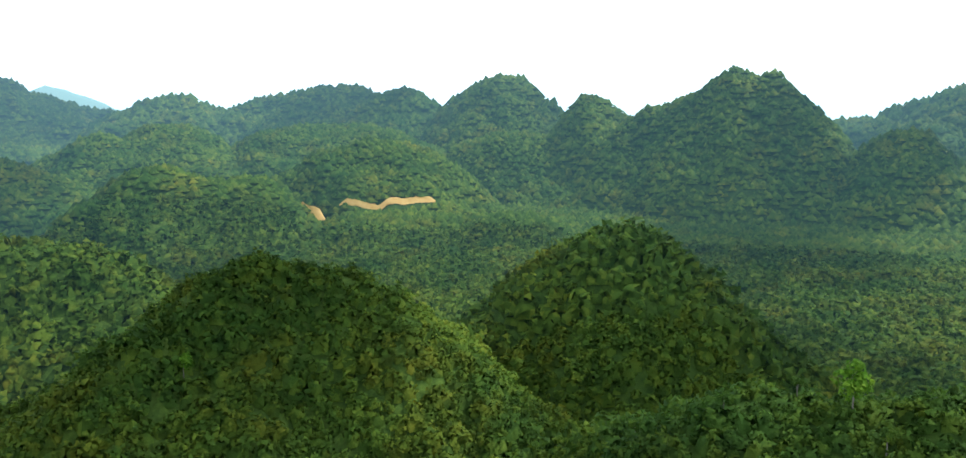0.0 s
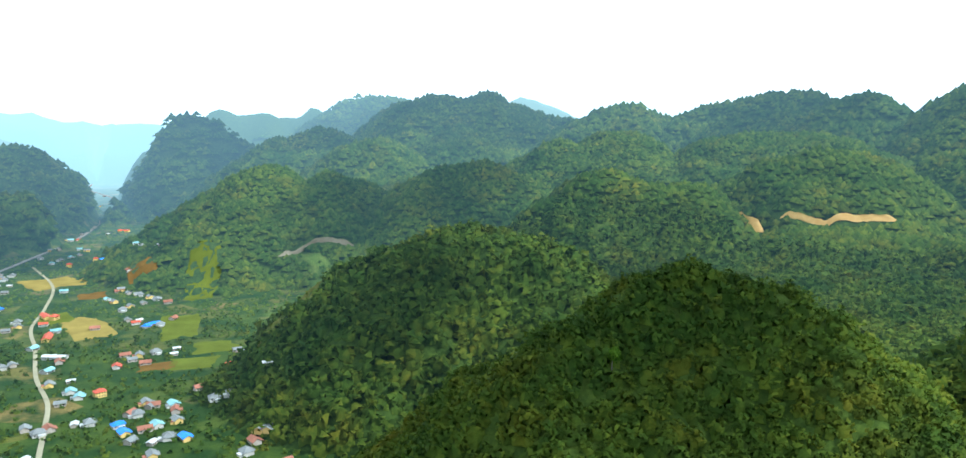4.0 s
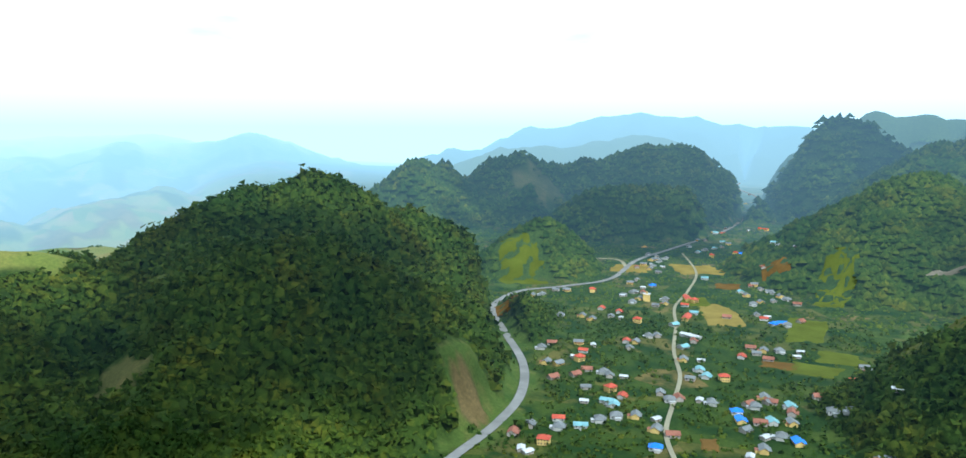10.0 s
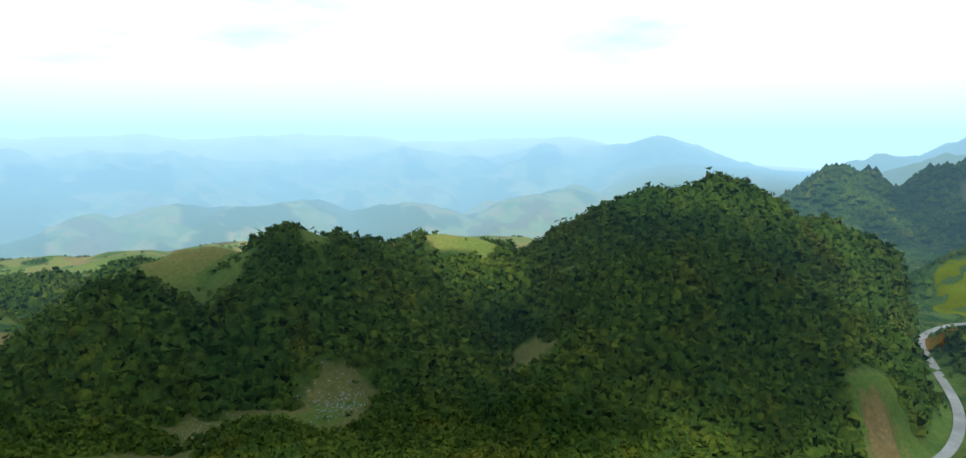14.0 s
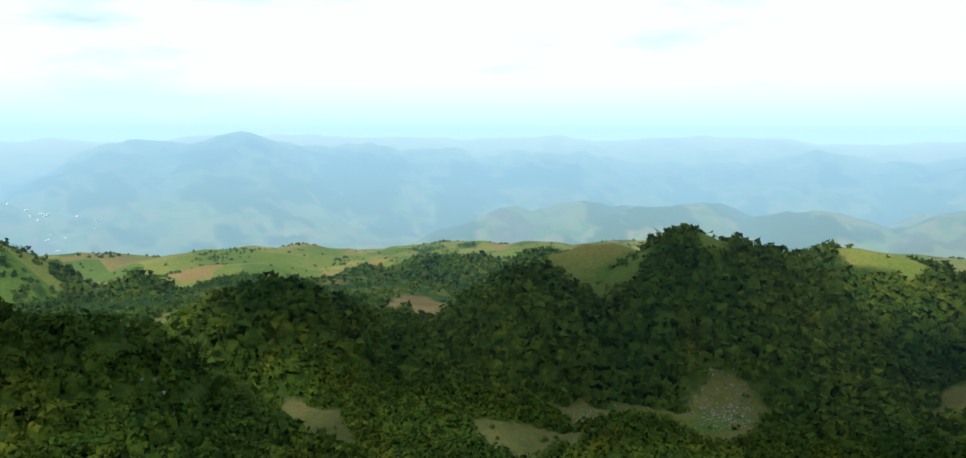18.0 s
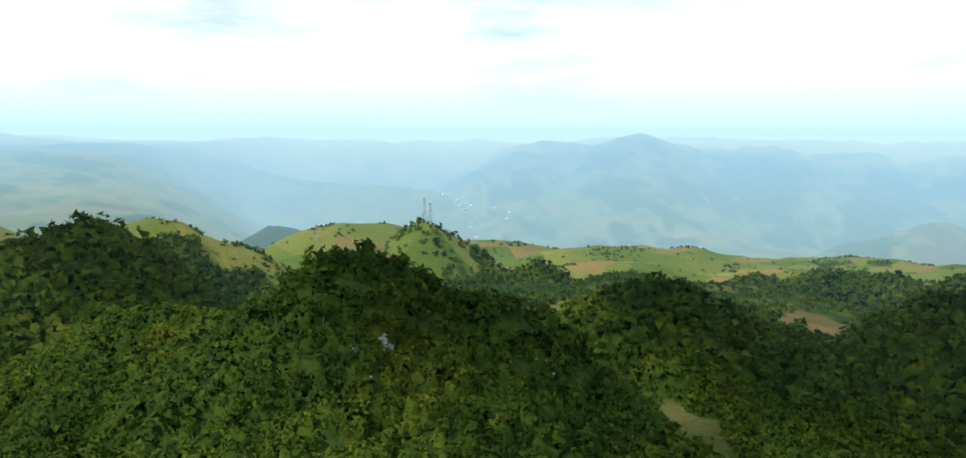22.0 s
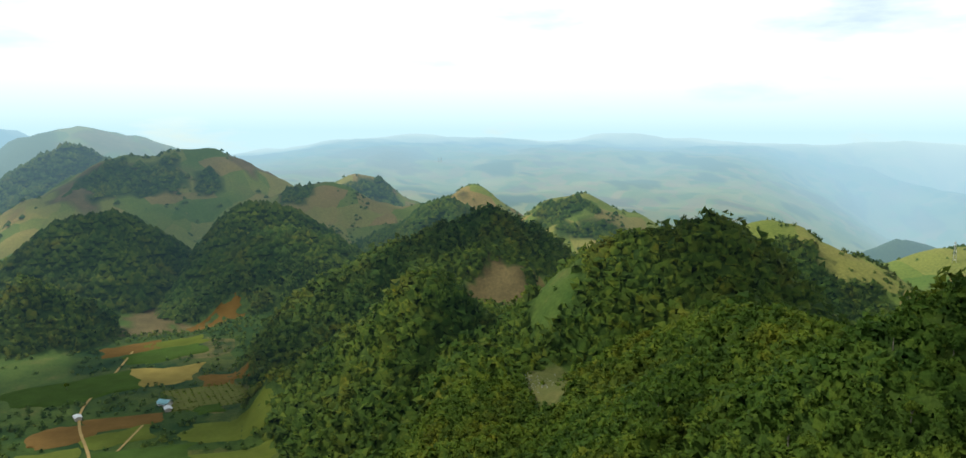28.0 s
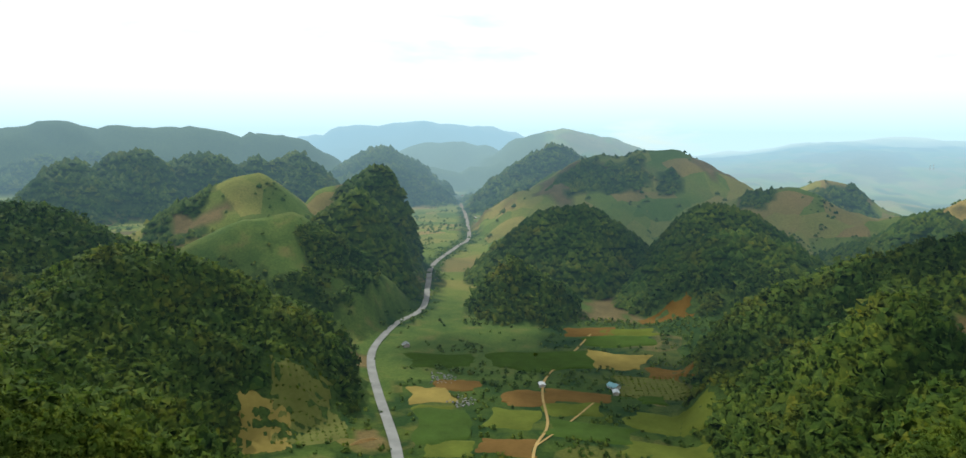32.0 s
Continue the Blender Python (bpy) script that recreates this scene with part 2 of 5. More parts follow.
def lattice(ix, iy, seed):
    h = (ix * 374761393 + iy * 668265263 + seed * 974634541) & 0xFFFFFFFF
    h = ((h ^ (h >> 13)) * 1274126177) & 0xFFFFFFFF
    return ((h ^ (h >> 16)) & 0xFFFF) / 65535.0


def value_noise(x, y, size, seed):
    x, y = np.asarray(x, float) / size, np.asarray(y, float) / size
    ix, iy = np.floor(x).astype(np.int64), np.floor(y).astype(np.int64)
    u, v = x - ix, y - iy
    u, v = u * u * u * (u * (6 * u - 15) + 10), v * v * v * (v * (6 * v - 15) + 10)
    a, b = lattice(ix, iy, seed), lattice(ix + 1, iy, seed)
    c, d = lattice(ix, iy + 1, seed), lattice(ix + 1, iy + 1, seed)
    return (a + (b - a) * u) * (1 - v) + (c + (d - c) * u) * v - 0.5


def fbm(x, y, size, seed, octaves=4):
    total, amp = 0, 1.0
    for k in range(octaves):
        total, size, amp = total + amp * value_noise(x, y, size, seed + k), size * 0.47, amp * 0.5
    return total


def step(v, a, b):
    u = np.clip((v - a) / (b - a), 0, 1)
    return u * u * (3 - 2 * u)


def base_height(x, y):
    """The floors of the valleys and the plateaus, without the hills."""
    d = np.hypot(x, y)
    a = np.degrees(np.arctan2(-x, y)) % 360
    east = step(a, 232, 262) * (1 - step(a, 334, 351))
    z = (46 + 54 * step(d, 420, 1450)) * east * (1 - 0.4 * step(d, 2200, 3200))
    west = step(a, 50, 66) * (1 - step(a, 171, 182))
    z = z + west * (85 - 25 * (1 - step(a, 84, 106))) * (1 - step(d, 560, 1500))
    # the plateau breaks off in the west to a wide lowland, which climbs again to far ranges
    far_west = step(a, 40, 62) * (1 - step(a, 176, 200))
    deep = west * (1 - step(a, 138, 152))
    shallow = far_west - deep
    z = z - (300 * deep + 110 * shallow) * step(d, 1450, 2700) + 480 * deep * step(d, 4000, 5000) + 310 * shallow * step(d, 2000, 5000)
    south = step(a, 214, 228) * (1 - step(a, 232, 262))
    z = z + south * 40 * step(d, 700, 1200)
    z = z + far_west * 60 * step(d, 700, 950) * (1 - step(d, 1400, 2000)) * fbm(x, y, 230, 9, 3)
    return z + 1.2 * value_noise(x, y, 160, 3) + (10 + 42 * far_west) * step(d, 1400, 2600) * fbm(x, y, 420, 5, 5)


WOOD, GRASS, SCRUB = 1, 2, 3
HILLS = []


def hill(slope, soft, cover, *summits):
    """One hill: its summits (x, y, z) joined by ridges, rounded over the width soft; its flanks fall at the slope to the land below."""
    foot = float(base_height(np.array(summits[0][0]), np.array(summits[0][1])))
    top = max(s[2] for s in summits)
    HILLS.append((top, slope, soft, cover, summits, min(foot, top - 25)))


hill(0.95, 14, WOOD, (114, 352, 143), (143, 357, 139), (163, 365, 160), (182, 362, 167), (201, 352, 161), (225, 337, 158), (237, 322, 150), (254, 289, 125))  # near wooded hill
hill(0.95, 12, WOOD, (331, 334, 111), (359, 333, 122), (383, 321, 145), (405, 302, 161), (423, 285, 168), (438, 270, 154), (450, 260, 124), (468, 248, 107))  # near wooded hill
hill(0.8, 14, WOOD, (180, 117, 135), (190, 101, 153), (195, 91, 163), (200, 79, 162), (207, 58, 163), (210, 44, 168))  # close wooded shoulder
hill(0.8, 20, WOOD, (323, 978, 131), (355, 978, 178), (380, 979, 183), (406, 968, 175), (475, 936, 161), (494, 915, 123), (523, 887, 96))  # wooded hill
hill(0.75, 16, WOOD, (22, 660, 66), (58, 688, 127), (93, 694, 141), (127, 688, 147), (159, 671, 145), (190, 653, 139), (217, 613, 106))  # wooded spur
hill(0.75, 24, WOOD, (598, 1037, 158), (665, 1017, 191), (718, 991, 209), (757, 962, 207), (790, 923, 157), (817, 887, 120))  # wooded hill
hill(0.5, 24, WOOD, (542, 864, 96), (581, 863, 112), (642, 831, 110), (721, 764, 106), (768, 701, 110), (789, 662, 79))  # low wooded hill
hill(1, 36, WOOD, (1108, 1284, 223), (1133, 1239, 281), (1157, 1204, 276), (1180, 1170, 333), (1202, 1135, 334), (1229, 1106, 298), (1244, 1074, 260), (1256, 1049, 226))  # karst peak
hill(1.1, 22, WOOD, (1124, 919, 221), (1140, 899, 253), (1160, 874, 287), (1178, 849, 265), (1195, 824, 200))  # karst peak
hill(1.05, 16, WOOD, (1145, 758, 218), (1153, 745, 264), (1171, 707, 277), (1193, 661, 294), (1209, 631, 325), (1223, 604, 291), (1234, 582, 316), (1246, 555, 268), (1257, 531, 223), (1268, 503, 189))  # karst peak
hill(0.6, 30, WOOD, (1717, 675, 205), (1746, 596, 244), (1764, 540, 227), (1780, 487, 273), (1757, 408, 300))  # long wooded ridge
hill(1, 30, WOOD, (1235, 422, 156), (1240, 407, 187), (1247, 384, 218), (1254, 361, 221), (1260, 340, 183), (1264, 323, 152))  # karst dome
hill(0.8, 30, WOOD, (1034, 1429, 247), (1062, 1409, 299), (1099, 1380, 310), (1128, 1356, 256), (1136, 1327, 220))  # wooded ridge
hill(0.7, 30, WOOD, (629, 1822, 265), (679, 1803, 290), (741, 1779, 296), (791, 1757, 273), (840, 1726, 263), (897, 1687, 290), (982, 1629, 319), (1054, 1564, 324), (1089, 1520, 254))  # wooded ridge
hill(0.7, 30, WOOD, (658, 1305, 151), (725, 1319, 222), (798, 1306, 232), (869, 1261, 233), (906, 1169, 222), (922, 1078, 161))  # wooded foothill
hill(0.7, 30, WOOD, (944, 1068, 149), (999, 1041, 201), (1048, 1005, 218), (1076, 936, 207), (1071, 886, 168))  # wooded foothill
hill(0.8, 26, WOOD, (147, 1332, 113), (192, 1336, 169), (268, 1323, 179), (341, 1296, 151), (379, 1275, 113), (399, 1258, 65))  # wooded hill
hill(0.65, 24, WOOD, (-143, 1393, 113), (-114, 1395, 173), (-73, 1398, 133), (-10, 1400, 161), (54, 1399, 141), (108, 1386, 110))  # wooded hill
hill(0.7, 24, WOOD, (119, 1596, 110), (158, 1592, 132), (202, 1587, 122))  # wooded hill
hill(0.7, 28, WOOD, (389, 1454, 147), (454, 1435, 216), (501, 1419, 201), (553, 1418, 230), (598, 1400, 231), (647, 1359, 177), (688, 1319, 138))  # wooded hill
hill(2, 20, WOOD, (-505, 2223, 131), (-444, 2216, 196), (-411, 2212, 270), (-351, 2222, 277), (-281, 2232, 255), (-221, 2219, 194), (-177, 2193, 99))  # karst mountain
hill(1.2, 40, WOOD, (-435, 2685, 283), (-362, 2696, 316), (-277, 2706, 292), (-216, 2711, 305), (-153, 2716, 269), (-88, 2719, 286), (-44, 2720, 323), (4, 2720, 245))  # distant ridge
hill(0.75, 40, WOOD, (-13, 2583, 235), (54, 2582, 323), (138, 2579, 346), (249, 2530, 342))  # dark ridge
hill(0.75, 36, WOOD, (191, 2111, 257), (233, 2107, 314), (300, 2099, 330), (366, 2088, 319), (439, 2074, 337), (502, 2051, 308), (565, 2035, 260), (652, 1992, 263))  # dark ridge
hill(0.7, 40, WOOD, (756, 3140, 336), (815, 3126, 353), (945, 3089, 332), (992, 3074, 268))  # pale far peak
hill(0.7, 40, WOOD, (-161, 2076, 150), (-115, 2079, 209), (-23, 2082, 238), (47, 2065, 161))  # dark foothill
hill(0.7, 40, WOOD, (37, 1828, 136), (74, 1827, 202), (124, 1824, 211), (167, 1777, 140))  # dark foothill
hill(0.7, 40, WOOD, (217, 1857, 154), (280, 1891, 202), (362, 1877, 210), (422, 1822, 184))  # dark foothill
hill(0.5, 50, WOOD, (-2437, 3172, 126), (-2370, 3284, 100), (-2284, 3405, 118), (-2230, 3500, 176), (-2144, 3612, 248), (-1969, 3710, 277), (-1849, 3771, 308), (-1664, 3856, 342), (-1410, 3956, 316), (-1232, 3963, 267), (-992, 3978, 256), (-773, 3976, 251))  # pale far range
hill(0.8, 40, WOOD, (-1943, 2668, 117), (-1783, 2895, 164), (-1596, 3002, 174), (-1413, 3202, 221), (-1193, 3184, 186))  # pale far range
hill(0.95, 24, WOOD, (-1269, 1414, 51), (-1264, 1446, 92), (-1243, 1477, 163), (-1217, 1510, 102), (-1195, 1541, 143), (-1176, 1568, 121), (-1142, 1617, 86), (-1115, 1660, 156), (-1080, 1707, 176), (-1043, 1753, 140), (-997, 1803, 136), (-947, 1852, 156), (-895, 1900, 167), (-821, 1954, 192), (-734, 2010, 193), (-685, 2038, 162), (-640, 2063, 90))  # dark wooded ridge
hill(1.4, 30, WOOD, (-809, 1473, 20), (-789, 1495, 67), (-750, 1526, 105), (-682, 1579, 111), (-604, 1632, 108))  # dark wooded hill
hill(1, 22, WOOD, (-691, 1030, 10), (-665, 1070, 74), (-642, 1096, 86), (-602, 1107, 55), (-548, 1112, -11))  # wooded knoll
hill(0.95, 16, WOOD, (-611, 321, 111), (-632, 365, 129), (-647, 418, 162), (-654, 461, 174), (-645, 514, 182), (-632, 538, 189), (-621, 558, 195), (-610, 592, 179), (-604, 612, 151), (-595, 649, 148), (-582, 673, 151), (-564, 714, 123))  # wooded mountain
hill(0.7, 14, WOOD, (-629, 444, 148), (-540, 361, 123), (-473, 299, 90), (-406, 237, 64), (-345, 182, 50))  # wooded spur
hill(0.8, 14, WOOD, (-509, 388, 142), (-501, 430, 141), (-495, 467, 141), (-479, 497, 124), (-460, 527, 83), (-436, 567, 49), (-422, 589, 23))  # wooded shoulder
hill(0.75, 18, WOOD, (-606, 74, 126), (-612, 100, 139), (-614, 118, 159), (-615, 137, 153), (-614, 163, 143), (-613, 184, 124))  # wooded hill
hill(0.6, 18, WOOD, (-698, 213, 109), (-699, 242, 122), (-689, 271, 136), (-672, 298, 131), (-644, 321, 119), (-618, 328, 107))  # hill with bare top
hill(0.7, 14, GRASS, (-649, -30, 114), (-660, -1, 131), (-664, 29, 139), (-668, 55, 139), (-665, 81, 124), (-653, 95, 111))  # grassy hill
hill(0.8, 14, WOOD, (-568, -53, 101), (-569, -40, 113), (-569, -30, 130), (-570, -13, 133), (-565, 5, 110))  # dark wooded mound
hill(0.6, 20, WOOD, (-967, -253, 59), (-976, -219, 53), (-983, -184, 42), (-987, -159, 50), (-992, -126, 65), (-996, -93, 69), (-989, -48, 44))  # wooded low hill
hill(0.5, 12, WOOD, (-370, 18, 59), (-374, 31, 73), (-377, 46, 88), (-375, 61, 72), (-367, 79, 67))  # brush mound
hill(0.8, 16, WOOD, (-436, -224, 106), (-446, -216, 116), (-455, -207, 134), (-462, -191, 140), (-468, -176, 139), (-478, -162, 122), (-488, -147, 120), (-503, -134, 95))  # dark wooded hill
hill(0.7, 10, WOOD, (-514, -130, 88), (-517, -116, 107), (-521, -99, 91), (-512, -89, 76))  # dark mound
hill(0.85, 10, WOOD, (-194, -229, 157), (-191, -212, 170), (-190, -199, 182), (-190, -191, 194), (-194, -185, 192), (-196, -173, 177), (-200, -158, 183), (-206, -142, 182), (-208, -130, 171), (-206, -113, 154), (-204, -94, 142))  # near scrubby hill
hill(0.6, 16, WOOD, (-199, -336, 150), (-201, -299, 153), (-198, -264, 156), (-190, -233, 158))  # saddle
hill(0.95, 10, WOOD, (-189, -538, 138), (-203, -527, 164), (-218, -516, 169), (-236, -508, 156), (-242, -505, 174), (-252, -500, 179), (-264, -494, 161), (-277, -487, 146), (-275, -464, 129))  # dark wooded peak
hill(0.75, 14, WOOD, (-252, -466, 144), (-218, -382, 132), (-170, -323, 132), (-119, -264, 132), (-82, -215, 128))  # sunlit spur
hill(0.6, 16, GRASS, (-392, -697, 123), (-412, -686, 152), (-424, -679, 149), (-438, -670, 128), (-458, -656, 133), (-481, -639, 98), (-501, -611, 81), (-514, -587, 65))  # grassy hill
hill(0.5, 24, GRASS, (-662, -879, 70), (-714, -863, 59), (-765, -845, 91), (-809, -817, 100), (-846, -779, 99), (-872, -749, 86))  # sunlit grassy ridge
hill(0.75, 14, SCRUB, (-669, -587, 89), (-684, -585, 103), (-694, -573, 130), (-708, -556, 118), (-713, -533, 86), (-710, -503, 67), (-707, -472, 49))  # knoll under masts
hill(0.35, 40, GRASS, (-1088, -799, 43), (-1138, -726, 37), (-1184, -649, 21), (-1270, -590, 7), (-1369, -478, 21), (-1343, -396, 1), (-1365, -310, 0), (-1336, -197, -4))  # grassy swell
hill(0.35, 30, GRASS, (-921, -505, 46), (-972, -471, 51), (-1001, -405, 54))  # grassy swell
hill(0.35, 30, GRASS, (-1090, -611, 38), (-1169, -569, 42), (-1272, -453, 31), (-1256, -336, 15), (-1319, -287, 18), (-1290, -164, 19))  # grassy swell
hill(0.6, 20, WOOD, (-966, -258, 18), (-974, -228, 41), (-983, -183, 66), (-994, -109, 67), (-998, -55, 42))  # wooded low hill
hill(0.8, 12, WOOD, (-700, -447, 51), (-711, -428, 89), (-722, -410, 82), (-717, -376, 41))  # wooded knoll
hill(0.6, 16, WOOD, (-899, -37, 61), (-900, -5, 93), (-900, 22, 89))  # wooded knoll
hill(0.45, 60, WOOD, (-3996, -2378, 180), (-4078, -2235, 151), (-4197, -2002, 154), (-4274, -1832, 233), (-4333, -1687, 171), (-4411, -1472, 153), (-4516, -1109, 149), (-4562, -901, 98), (-4607, -629, 120), (-4627, -464, 74), (-4647, -162, 116), (-4646, 181, 113), (-4632, 409, 61))  # blue far range
hill(0.45, 60, WOOD, (-4632, 409, 61), (-4548, 968, 46), (-4469, 1286, 68), (-4406, 1487, 125), (-4347, 1651, 87), (-4218, 1958, 78), (-4056, 2274, 151), (-4002, 2367, 99), (-3898, 2536, 139), (-3824, 2646, 156))  # blue far range
hill(0.45, 60, WOOD, (-4583, 392, 35), (-4491, 995, 42), (-4375, 1421, 97), (-4147, 1990, 70), (-4014, 2247, 144), (-3902, 2436, 89), (-3623, 2834, 212), (-3429, 3066, 104), (-3177, 3187, 34))  # blue far range
hill(0.4, 40, WOOD, (-3362, -508, -238), (-3444, -406, -203), (-3531, -183, -167), (-3601, 141, -87), (-3590, 320, -115), (-3619, 624, -96), (-3584, 798, -118), (-3564, 884, -158), (-3518, 1052, -165), (-3475, 1185, -146), (-3413, 1355, -186))  # wooded ridge in haze
hill(0.4, 40, WOOD, (-3222, 1457, -167), (-3231, 1597, -106), (-3212, 1779, -92), (-3118, 1939, -30), (-3011, 2102, -61))  # wooded ridge in haze
hill(0.4, 40, WOOD, (-3477, 403, -96), (-3515, 627, -81), (-3472, 829, -152), (-3422, 1019, -130), (-3300, 1166, -98), (-3180, 1285, -134))  # wooded ridge in haze
hill(0.4, 40, WOOD, (-3034, 1478, -136), (-3002, 1676, -55), (-2970, 1852, -50), (-2876, 1995, -68), (-2873, 2210, -27), (-2795, 2500, 7))  # hill in haze
hill(0.35, 30, WOOD, (-3323, -810, -310), (-3383, -502, -289), (-3411, -255, -295))  # wooded rise in haze
hill(0.4, 40, WOOD, (-3468, -440, -213), (-3566, -200, -141), (-3572, -30, -177), (-3643, 199, -145), (-3631, 347, -100))  # low hill in haze
hill(0.6, 50, GRASS, (-1484, -4460, 141), (-1976, -4264, 158), (-2302, -4059, 130), (-2460, -3811, 97), (-2664, -3590, 61), (-2780, -3418, -6), (-2842, -3196, -45), (-3071, -2787, -66), (-3110, -2544, -75), (-3113, -2330, -160))  # long blue ridge
hill(0.3, 40, GRASS, (-1244, -3559, -21), (-1615, -3486, 21), (-1752, -3338, -52), (-1918, -3076, -100))  # hill in haze
hill(0.6, 20, WOOD, (-1682, -2137, -166), (-1721, -2106, -91), (-1765, -2070, -157))  # wooded knoll in haze
hill(0.95, 8, WOOD, (-35, -604, 105), (-49, -598, 120), (-62, -597, 125), (-70, -596, 111), (-92, -593, 78))  # wooded cone
hill(0.85, 10, WOOD, (-49, -598, 120), (-35, -544, 77), (-23, -489, 49))  # wooded spur
hill(0.8, 14, WOOD, (3, -760, 64), (-19, -770, 90), (-45, -779, 124), (-91, -780, 143), (-130, -779, 155), (-143, -777, 159), (-157, -774, 131), (-183, -768, 108), (-211, -761, 86), (-230, -724, 104))  # wooded hill
hill(1, 30, WOOD, (432, -1098, 53), (417, -1115, 76), (387, -1136, 117), (357, -1146, 122), (327, -1155, 104), (303, -1156, 64), (275, -1158, 34))  # karst dome
hill(0.9, 26, WOOD, (205, -1020, 21), (187, -1033, 51), (156, -1048, 82), (124, -1053, 104), (91, -1056, 106), (50, -1059, 93), (17, -1050, 47))  # karst dome
hill(0.9, 20, WOOD, (176, -1157, 88), (146, -1171, 132), (117, -1174, 122))  # karst dome
hill(0.6, 24, GRASS, (663, -1673, 61), (616, -1713, 96), (565, -1751, 151), (509, -1779, 187), (436, -1798, 180), (385, -1810, 200), (319, -1822, 199), (299, -1826, 151), (279, -1819, 158), (231, -1785, 117), (187, -1750, 98), (133, -1715, 86))  # grassy mountain
hill(0.5, 16, GRASS, (279, -1819, 158), (307, -1662, 84), (332, -1504, 27))  # grassy spur
hill(0.6, 20, GRASS, (172, -1591, 105), (111, -1596, 123), (48, -1599, 136), (-3, -1580, 107), (-77, -1538, 95))  # grassy hill
hill(0.6, 16, GRASS, (47, -1999, 111), (4, -2000, 129), (-40, -2000, 120), (-72, -1999, 70), (-114, -1957, 34))  # grassy hill
hill(0.6, 14, WOOD, (-112, -1345, 75), (-160, -1351, 118), (-189, -1337, 84))  # wooded knoll
hill(0.65, 14, GRASS, (-198, -1487, 112), (-229, -1482, 134), (-262, -1477, 91), (-307, -1448, 73), (-338, -1420, 40))  # grassy hill
hill(0.6, 20, GRASS, (-310, -1304, 45), (-334, -1308, 73), (-366, -1300, 124), (-395, -1291, 133), (-429, -1280, 110), (-467, -1256, 102), (-509, -1218, 67))  # grassy hill
hill(2, 12, WOOD, (754, -1022, 109), (721, -1046, 148), (692, -1059, 169), (677, -1069, 180))  # wooded cliff hill
hill(1.5, 16, WOOD, (679, -840, 78), (660, -867, 114), (639, -895, 141), (624, -906, 153), (611, -915, 138))  # wooded hill
hill(1.2, 16, WOOD, (638, -744, 41), (625, -768, 77), (601, -799, 62), (576, -818, 42), (556, -831, 23))  # wooded slope
hill(1.1, 20, GRASS, (858, -1106, 108), (831, -1127, 135), (799, -1150, 145))  # grassy top
hill(0.8, 18, GRASS, (711, -674, 74), (705, -709, 102), (672, -740, 127), (637, -771, 137))  # grassy hill
hill(0.75, 14, GRASS, (936, -782, 55), (914, -824, 107), (896, -857, 136), (873, -895, 153), (851, -916, 163), (828, -937, 172), (803, -945, 131), (750, -937, 103))  # sunlit grassy ridge
hill(0.7, 20, WOOD, (819, -482, 153), (802, -510, 156), (786, -533, 153), (770, -557, 133), (745, -574, 103), (724, -584, 86))  # wooded hill
hill(0.8, 16, WOOD, (556, -409, 102), (563, -433, 127), (559, -454, 136), (540, -477, 132), (516, -502, 119), (497, -528, 105), (486, -551, 72), (476, -580, 41), (471, -603, 6))  # near dark wooded hill
hill(0.7, 16, WOOD, (563, -433, 127), (497, -336, 92), (462, -279, 101), (382, -218, 95))  # near wooded shoulder
hill(1, 24, WOOD, (1522, -1052, 102), (1502, -1080, 153), (1487, -1101, 170), (1461, -1135, 142))  # karst peak
hill(1, 24, WOOD, (1489, -1180, 105), (1460, -1216, 181), (1436, -1244, 189), (1410, -1274, 127), (1384, -1302, 89))  # karst peak
hill(1, 24, WOOD, (1429, -1327, 100), (1399, -1358, 174), (1369, -1388, 175), (1338, -1419, 107))  # karst peak
hill(0.9, 20, WOOD, (1363, -1464, 147), (1332, -1492, 168), (1305, -1516, 152), (1279, -1602, 180))  # wooded knoll
hill(0.7, 40, WOOD, (2405, -1434, 247), (2355, -1515, 242), (2299, -1599, 260), (2248, -1669, 264), (2195, -1739, 234), (2160, -1782, 244), (2047, -1911, 241), (1949, -2010, 235), (1918, -2040, 182), (1859, -2094, 215), (1759, -2179, 205))  # far dark ridge
hill(0.6, 40, WOOD, (1807, -2997, 100), (1721, -3048, 172), (1595, -3115, 187), (1466, -3178, 169), (1329, -3238, 114))  # far ridge
hill(0.5, 50, WOOD, (2750, -3562, 189), (2460, -3768, 280), (2196, -3928, 312), (1953, -4054, 259), (1711, -4162, 222))  # pale far range
hill(0.6, 40, WOOD, (1234, -3061, 174), (1159, -3090, 221), (1054, -3127, 236), (957, -3158, 214), (850, -3189, 206))  # far ridge
hill(0.8, 16, WOOD, (859, -2134, 98), (807, -2154, 176), (755, -2173, 205), (698, -2192, 178), (656, -2204, 157))  # karst peak
hill(0.8, 20, WOOD, (1401, -2821, 65), (1343, -2849, 99), (1268, -2884, 90), (1196, -2914, 41))  # wooded hill
hill(0.8, 20, WOOD, (1579, -2667, 62), (1476, -2726, 93), (1386, -2773, 68))  # wooded hill
hill(0.6, 30, WOOD, (1478, -2139, 124), (1391, -2197, 179), (1343, -2227, 128))  # far hill
hill(1.4, 18, WOOD, (372, -917, 69), (351, -920, 61), (326, -913, 52), (302, -880, 12))  # wooded hillock


ROADS = {}


